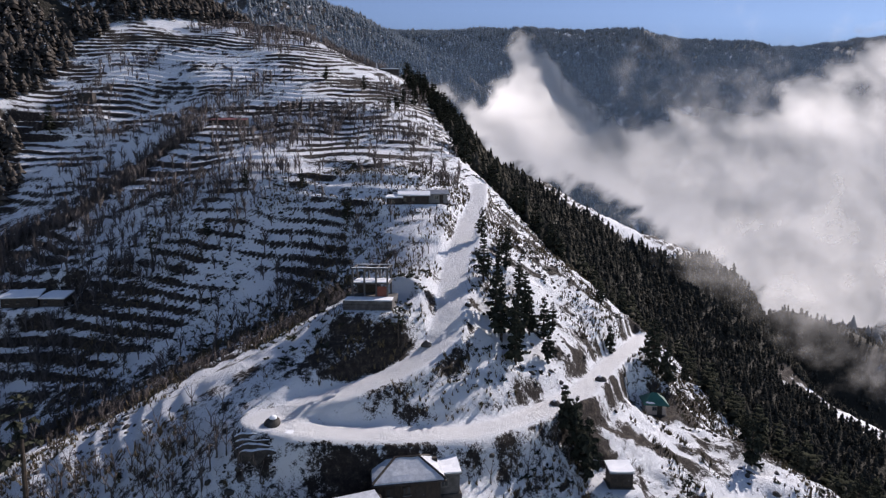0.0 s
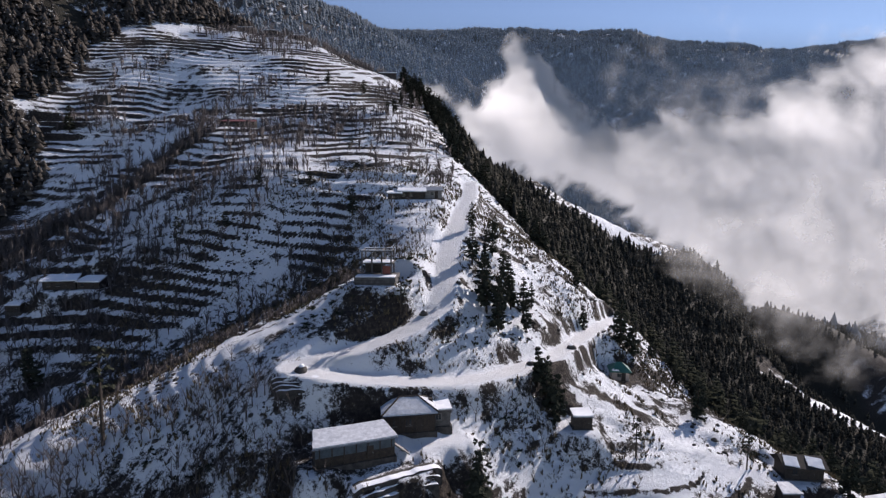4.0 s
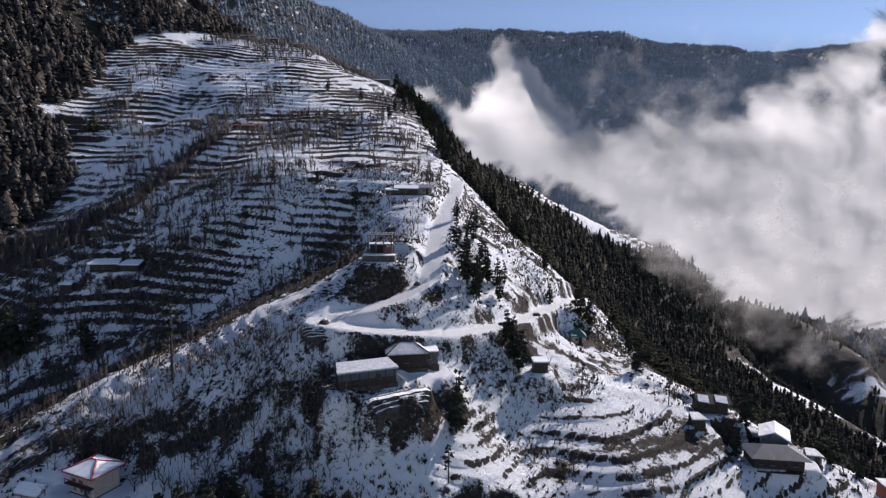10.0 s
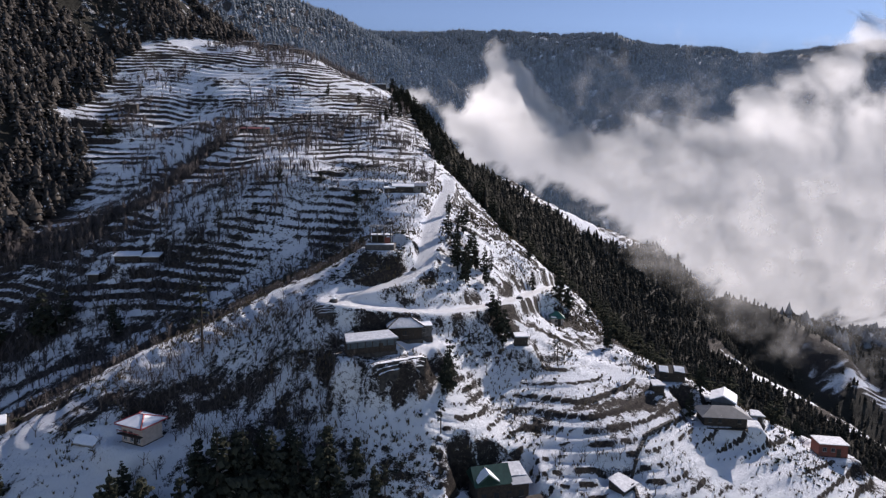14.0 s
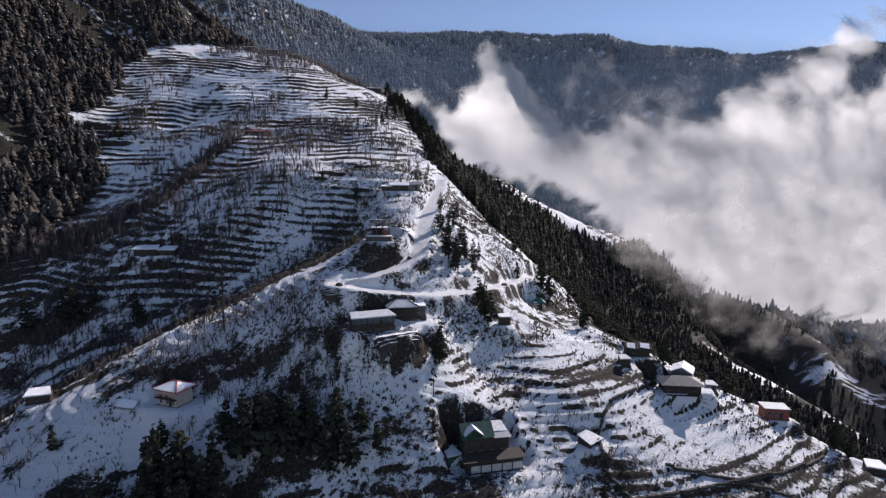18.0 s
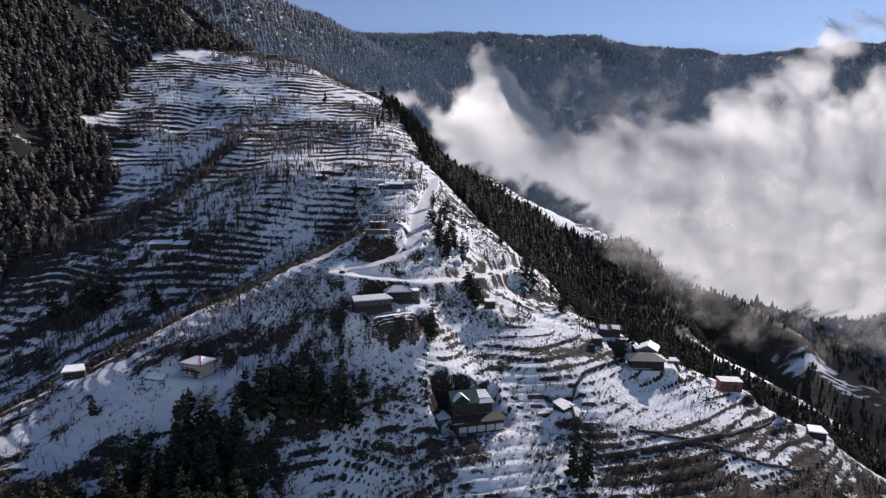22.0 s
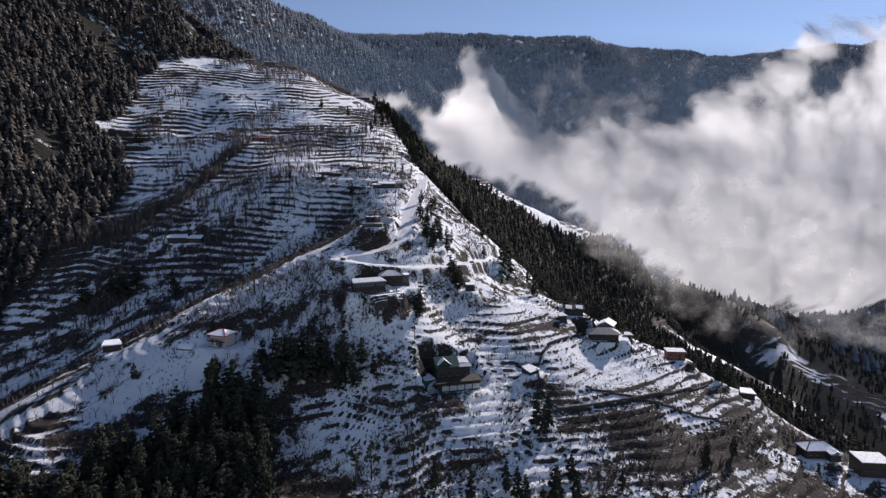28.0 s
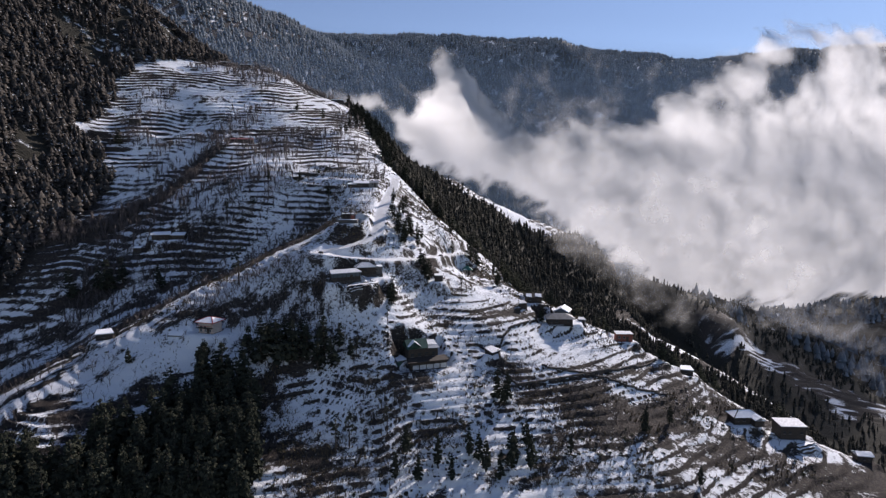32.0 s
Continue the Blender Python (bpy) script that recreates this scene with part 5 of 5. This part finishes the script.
# ---------------------------------------------------------------- walls and rocks along the road
def retaining_wall(name, label, x, y, z, turn, length, tiers, high, deep, bend=0.0):
    """Uneven dry-stone tiers, a little curved, each with snow lying on its ledge."""
    w = thing(name, pose(x, y, z, 0, 0, turn), label, "wall")
    seed = x * 1.7 + y
    n = max(6, int(length * 1.6))
    for k in range(tiers):
        grow = length * (1 - 0.10 * k + 0.08 * noise.noise(Vector((seed, k * 2.3, 0))))
        shift = 0.09 * length * noise.noise(Vector((k * 1.9, seed, 0)))
        bm, rows = bmesh.new(), []
        snow_rows = []
        snow = bmesh.new()
        for i in range(n + 1):
            u = (i / n - 0.5) * grow + shift
            j = Vector((u * 0.7, seed + k * 5.1, 0))
            front = -deep * (k + 1) + bend * u * u + 0.28 * noise.noise(j)
            top = -high * k + 0.25 * noise.noise(j + Vector((0, 9, 0))) - 0.5 * abs(2 * i / n - 1) ** 6
            low = -high * (k + 1) - 3.2
            rows.append([bm.verts.new(p) for p in ((u, front - 0.12, low), (u + 0.1, front - 0.05, (low + top) / 2 + 0.2), (u, front, top), (u, front + deep + 1.2, top), (u, front + deep + 1.2, low))])
            snow_rows.append([snow.verts.new(p) for p in ((u, front + 0.02, top + 0.01), (u, front + 0.08, top + 0.07 + 0.06 * noise.noise(j * 2)), (u, front + deep + 0.5, top + 0.12), (u, front + deep + 0.6, top + 0.01))])
        for bmx, rr in ((bm, rows), (snow, snow_rows)):
            m = len(rr[0])
            for p, q in zip(rr, rr[1:]):
                for c in range(m):
                    bmx.faces.new((p[c], q[c], q[(c + 1) % m], p[(c + 1) % m]))
            bmx.faces.new(rr[0])
            bmx.faces.new(rr[-1][::-1])
            bmesh.ops.recalc_face_normals(bmx, faces=bmx.faces[:])
        part("tier", bm, STONE, w, "course of dark stone")
        part("ledge_snow", snow, SNOW, w, "snow lying on the ledge")
    return w


retaining_wall("hairpin_wall", "stepped dark stone retaining wall under the hairpin bend", -17.2, 62.4, -22.4, -6, 7.6, 4, 0.5, 0.4, 0.03)
retaining_wall("house_wall", "stepped stone terrace wall in front of the long house", -2.0, 50.7, -31.75, 26, 12.5, 3, 0.75, 0.5, 0.0)
retaining_wall("yard_wall", "curved stone yard wall below the block house", 146.0, 9.4, -84.6, 10, 9.0, 3, 0.8, 0.7, 0.03)


def field_wall(label, line, high, wide):
    """A low dry-stone wall that follows the ground along a line, each stone its own block, with snow on its back."""
    places, total = [], 0.0
    for (ax, ay), (bx, by) in zip(line, line[1:]):
        n = max(1, int(math.hypot(bx - ax, by - ay) / 0.9))
        places += [(ax + (bx - ax) * k / n, ay + (by - ay) * k / n, math.atan2(by - ay, bx - ax)) for k in range(n)]
    heights = ground_at([p[0] for p in places], [p[1] for p in places])
    cx, cy, cz = places[0][0], places[0][1], float(heights[0])
    w = thing("field_wall", pose(cx, cy, cz), label, "wall", "stone field walls")
    rng = random.Random(int(cx * 7 + cy))
    shapes = []
    for _ in range(5):
        bm = block(-0.52, 0.52, -wide / 2, wide / 2, -0.6, high, 0)
        for v in bm.verts:
            v.co += Vector((rng.uniform(-0.08, 0.08), rng.uniform(-0.12, 0.12), rng.uniform(-0.14, 0.10) if v.co.z > 0 else 0))
        bmesh.ops.bevel(bm, geom=bm.edges[:], offset=0.06, segments=1, affect="EDGES")
        me = bpy.data.meshes.new("stone")
        bm.to_mesh(me)
        bm.free()
        shapes.append(me)
    for k, ((x, y, a), z) in enumerate(zip(places, heights)):
        part("stone", shapes[rng.randrange(5)], STONE, w, "", pose(x - cx + rng.uniform(-0.1, 0.1), y - cy + rng.uniform(-0.15, 0.15), float(z) - cz, 0, 0, math.degrees(a) + rng.uniform(-9, 9)))
    return w


for _line in ([(47, 27), (50, 27.6), (61.6, 28.7), (74.5, 30.8), (88.9, 34.1), (98, 38.5), (108, 44)], [(60, 34.5), (69, 33), (79.7, 29.9), (92, 27.5), (104, 27)], [(49, 26), (44, 34), (46, 42), (52, 49), (62, 55)]):
    field_wall("low dark dry-stone wall between snowy orchard terraces", _line, 0.55, 0.6)


def capped_rock(x, y, size, seed):
    z = float(ground_at(x, y)[0])
    r = thing("snow_capped_rock", pose(x, y, z, 0, 0, seed * 37), "dark roadside rock with a cap of snow", "rock", "rocks by the road")
    bm = bmesh.new()
    bmesh.ops.create_icosphere(bm, subdivisions=3, radius=size)
    cap = bmesh.new()
    bmesh.ops.create_icosphere(cap, subdivisions=3, radius=size * 0.62)
    for v in bm.verts:
        v.co *= 1 + 0.35 * noise.noise(v.co * 1.1 + Vector((seed, 0, 0)))
        v.co.x, v.co.y = v.co.x * (1.25 - 0.6 * v.co.z / size), v.co.y * (1.15 - 0.6 * v.co.z / size)
        v.co.z = v.co.z * 0.9 + size * 0.5
    for v in cap.verts:
        v.co *= 1 + 0.3 * noise.noise(v.co * 0.9 + Vector((seed, 3, 0)))
        v.co.z = max(v.co.z, size * 0.1) * 0.8 + size * 0.9
    part("rock", bm, STONE, r)
    part("snow_cap", cap, SNOW, r, "rounded cap of snow")


for _k, (_x, _y, _s) in enumerate(((-16.6, 64.2, 0.75), (9.5, 88, 0.5), (22, 79.5, 0.6), (33.5, 92, 0.7), (2.4, 79.5, 0.6))):
    capped_rock(_x, _y, _s, _k + 1)

# ---------------------------------------------------------------- single trees
def to_mesh(name, verts, tris):
    me = bpy.data.meshes.new(name)
    me.from_pydata([tuple(v) for v in verts], [], [tuple(int(i) for i in t) for t in tris])
    me.update()
    return me


def trunk_mesh(rng, tall, r):
    bend = rng.uniform(-0.02, 0.02) * tall
    pts = [(0, 0, -1.2), (bend * 0.4, 0, tall * 0.35), (bend, bend * 0.3, tall * 0.7), (bend, bend * 0.3, tall * 0.98)]
    rad = [r * 1.25, r, r * 0.6, r * 0.12]
    return joined([prism(a, b, ra, rb, 7) for a, b, ra, rb in zip(pts, pts[1:], rad, rad[1:])])


def make_tree(name, label, crown, trunk, needles):
    t = thing(name, pose(0, -380, -300), label, "tree")
    part("trunk", to_mesh("trunk", *trunk), BARK, t)
    part("crown", to_mesh("crown", *crown), needles, t)
    return t


TREES = np.random.default_rng(31)
FULL = [make_tree("conifer", "dark evergreen conifer with drooping boughs standing in snow", conifer_crown(TREES, 10, 2.2, 17, 7, 0.10, 0.62, 0.30), trunk_mesh(TREES, 10, 0.20), NEEDLES) for _ in range(4)]
WIDE_TREES = [make_tree("broad_conifer", "broad dark evergreen conifer with dense drooping boughs", conifer_crown(TREES, 10, 2.7, 15, 7, 0.06, 0.58, 0.24), trunk_mesh(TREES, 10, 0.24), NEEDLES) for _ in range(3)]
TALL = [make_tree("tall_pine", "tall thin pine with a bare trunk and ragged tufted top", tall_pine_crown(TREES, 10, 1.8, 10), trunk_mesh(TREES, 10, 0.16), NEEDLES) for _ in range(3)]
LEAFLESS = []
for _ in range(4):
    _t = thing("leafless_tree", pose(0, -380, -300), "leafless brown fruit tree with fine twigs on a snowy terrace", "tree", "leafless orchard trees")
    part("trunk", to_mesh("trunk", *bare_trunk(TREES, 4.5)), BARK, _t)
    part("crown", to_mesh("crown", *bare_crown(TREES, 4.5, 1.9, 5, 6)), TWIG, _t, "leafless twigs")
    LEAFLESS.append(_t)


def plant(kinds, rows, group):
    """Rows of x, y, height."""
    for x, y, tall in rows:
        z = float(ground_at(x, y)[0])
        s = tall / 10 * (2.2 if kinds is LEAFLESS else 1)
        t = copy_thing(kinds[TREES.integers(len(kinds))], pose(x, y, z - 0.1, 0, 0, TREES.uniform(0, 360)) @ Matrix.Diagonal((s * TREES.uniform(0.85, 1.15), s, s, 1)))
        tagged(t, group=group)


plant(FULL, [(13.2, 97, 9.5), (14.6, 85.5, 10), (16.4, 82.6, 10.5), (14.4, 90, 9.5), (20.7, 95.8, 8.5), (23.4, 93, 8), (15.4, 116.4, 6.5), (19, 106.7, 8.5), (18, 89, 9.5), (20.5, 101, 7.5), (16.5, 101, 8), (19, 112, 6.5),
             (23, 88, 6.5), (26, 97, 6), (21.5, 118, 6.5), (17.2, 86, 8), (20.4, 91, 7.5)], "conifers beside the road")
plant(WIDE_TREES, [(51.4, 110.1, 11.5), (54, 109, 9), (23.7, 73.9, 9.6), (25.2, 72.4, 8.8), (22.4, 75.4, 7), (57.5, 84.8, 8.4), (8.4, 52.3, 10), (59.2, 147.7, 6.5), (44, 123.4, 5.3), (42.7, 112.1, 6.2)], "conifers on the clearing")
plant(TALL, [(-1.8, 78.2, 6.5), (38, 68.9, 7.3), (58.5, 69.8, 7), (-46.4, 64.9, 15), (9, 52.6, 11), (6.2, 44.2, 7), (-64, 140.4, 12), (-5, 33.9, 7.5), (-8, 10, 11), (-12, 9, 12), (3, 12, 9)], "tall pines")
plant(WIDE_TREES, [(-46.3, 161, 5.8), (-15, 135.2, 6.8), (-144.7, 236.8, 11), (-88.8, 114.4, 11), (-110.6, 117.2, 15), (-127, 120, 14), (-105, 119, 12), (-116, 121, 11), (-30, 158, 4), (-52, 145, 5), (-110, 118, 10), (-5, 240, 7), (3, 262, 8),
                   (-2, 258, 7), (-20, 262, 7), (-38, 268, 7), (-8, 236, 6)], "conifers on the shaded slope")
plant(WIDE_TREES, [(-35.5, 37.2, 15), (-30.4, 36.2, 15.5), (-25.5, 36.2, 15), (-21, 36.3, 12.5), (-15.5, 36.3, 13.5), (-10.4, 37.3, 8.5), (-39.7, 39.6, 9.5), (-28, 39.5, 12), (-23, 40, 10), (-13, 33, 10), (-17.5, 33, 11), (-33, 41, 9), (-53.2, 39.3, 7),
                   (-77.4, 43.5, 5.5), (-7, 34.5, 6.5)], "dark conifers below the bend")
_rows = []
for _ in range(340):  # the thicket at the foot of the spur
    _x, _y = TREES.uniform(-98, -33), TREES.uniform(-6, 34)
    if _y + 7 * rough(np.array([_x]), np.array([_y]), 14, 301, 2)[0] < 8 + 26 * ease(-92, -48, np.float64(_x)) - 16 * ease(-46, -33, np.float64(_x)):
        _rows.append((_x, _y, TREES.uniform(8, 16)))
plant(FULL + WIDE_TREES, _rows, "thicket of dark conifers")
plant(FULL, [(39.9, 22.4, 11), (43.1, 21.7, 10.5), (41.5, 20, 9), (85.5, 9.6, 8.5), (29, 3.8, 9), (44.2, 5.8, 9), (39.4, 3, 9), (8.3, 6.9, 9.5), (16.8, 3.4, 9.5), (26.3, 4.8, 9), (30.3, 0.4, 10.5), (37.9, 0.4, 12), (43.4, -0.7, 11), (57.1, 2.8, 6.5),
             (85.2, 10, 7.5), (96.9, 14.3, 7), (92.5, -8.9, 7), (4.4, 1.2, 8), (10.6, -0.4, 8), (34, -2, 9), (20, -1, 8)], "conifers on the lowest terraces")
plant(WIDE_TREES, [(115, 48.5, 9.5), (75, 66.5, 8.5), (69, 60.5, 6.5), (118, 47, 6), (92, 62, 5), (97, 60, 4.5), (110, 52, 4), (150, 25, 6), (88, 75, 7), (84, 82, 8), (82, 90, 9), (76, 98, 8), (74, 112, 8), (72, 122, 7), (68, 128, 6)], "conifers along the ridge")
_rows = []
for _k in range(75):  # the dark fringe on the skyline
    _y = 168 + 178 * (_k + TREES.random()) / 75
    _rows.append((float(np.interp(_y, CREST_Y, CREST_X)) + TREES.uniform(-7, 9), _y, TREES.uniform(6.5, 12.5)))
for _ in range(46):  # the wooded knob above the road's end
    _rows.append((TREES.uniform(0, 30), TREES.uniform(270, 318), TREES.uniform(8, 14)))
plant(FULL + WIDE_TREES, _rows, "conifers along the skyline")
_rows = [(_x + 0.3 * _y % 1.1, _y + 0.10 * (_x - 60), 1.35) for _x in range(54, 104, 4) for _y in (24.5, 27.2, 32.5, 35.4)]
plant(LEAFLESS, _rows, "leafless orchard trees")
_rows = []
for _ in range(900):
    if len(_rows) >= 190:
        break
    _x, _y = TREES.uniform(-70, 130), TREES.uniform(4, 80)
    _free = clear_of(np.array([_x]), np.array([_y]), 4)[0] * (east_of(_x, _y) < -4) * (rough(np.array([_x]), np.array([_y]), 20, 83, 2)[0] > -0.35)
    if _free:
        _rows.append((_x, _y, TREES.uniform(0.9, 1.9)))
plant(LEAFLESS, _rows, "leafless orchard trees")
for _t in FULL + WIDE_TREES + TALL + LEAFLESS:
    for _o in (*_t.children, _t):
        bpy.data.objects.remove(_o)
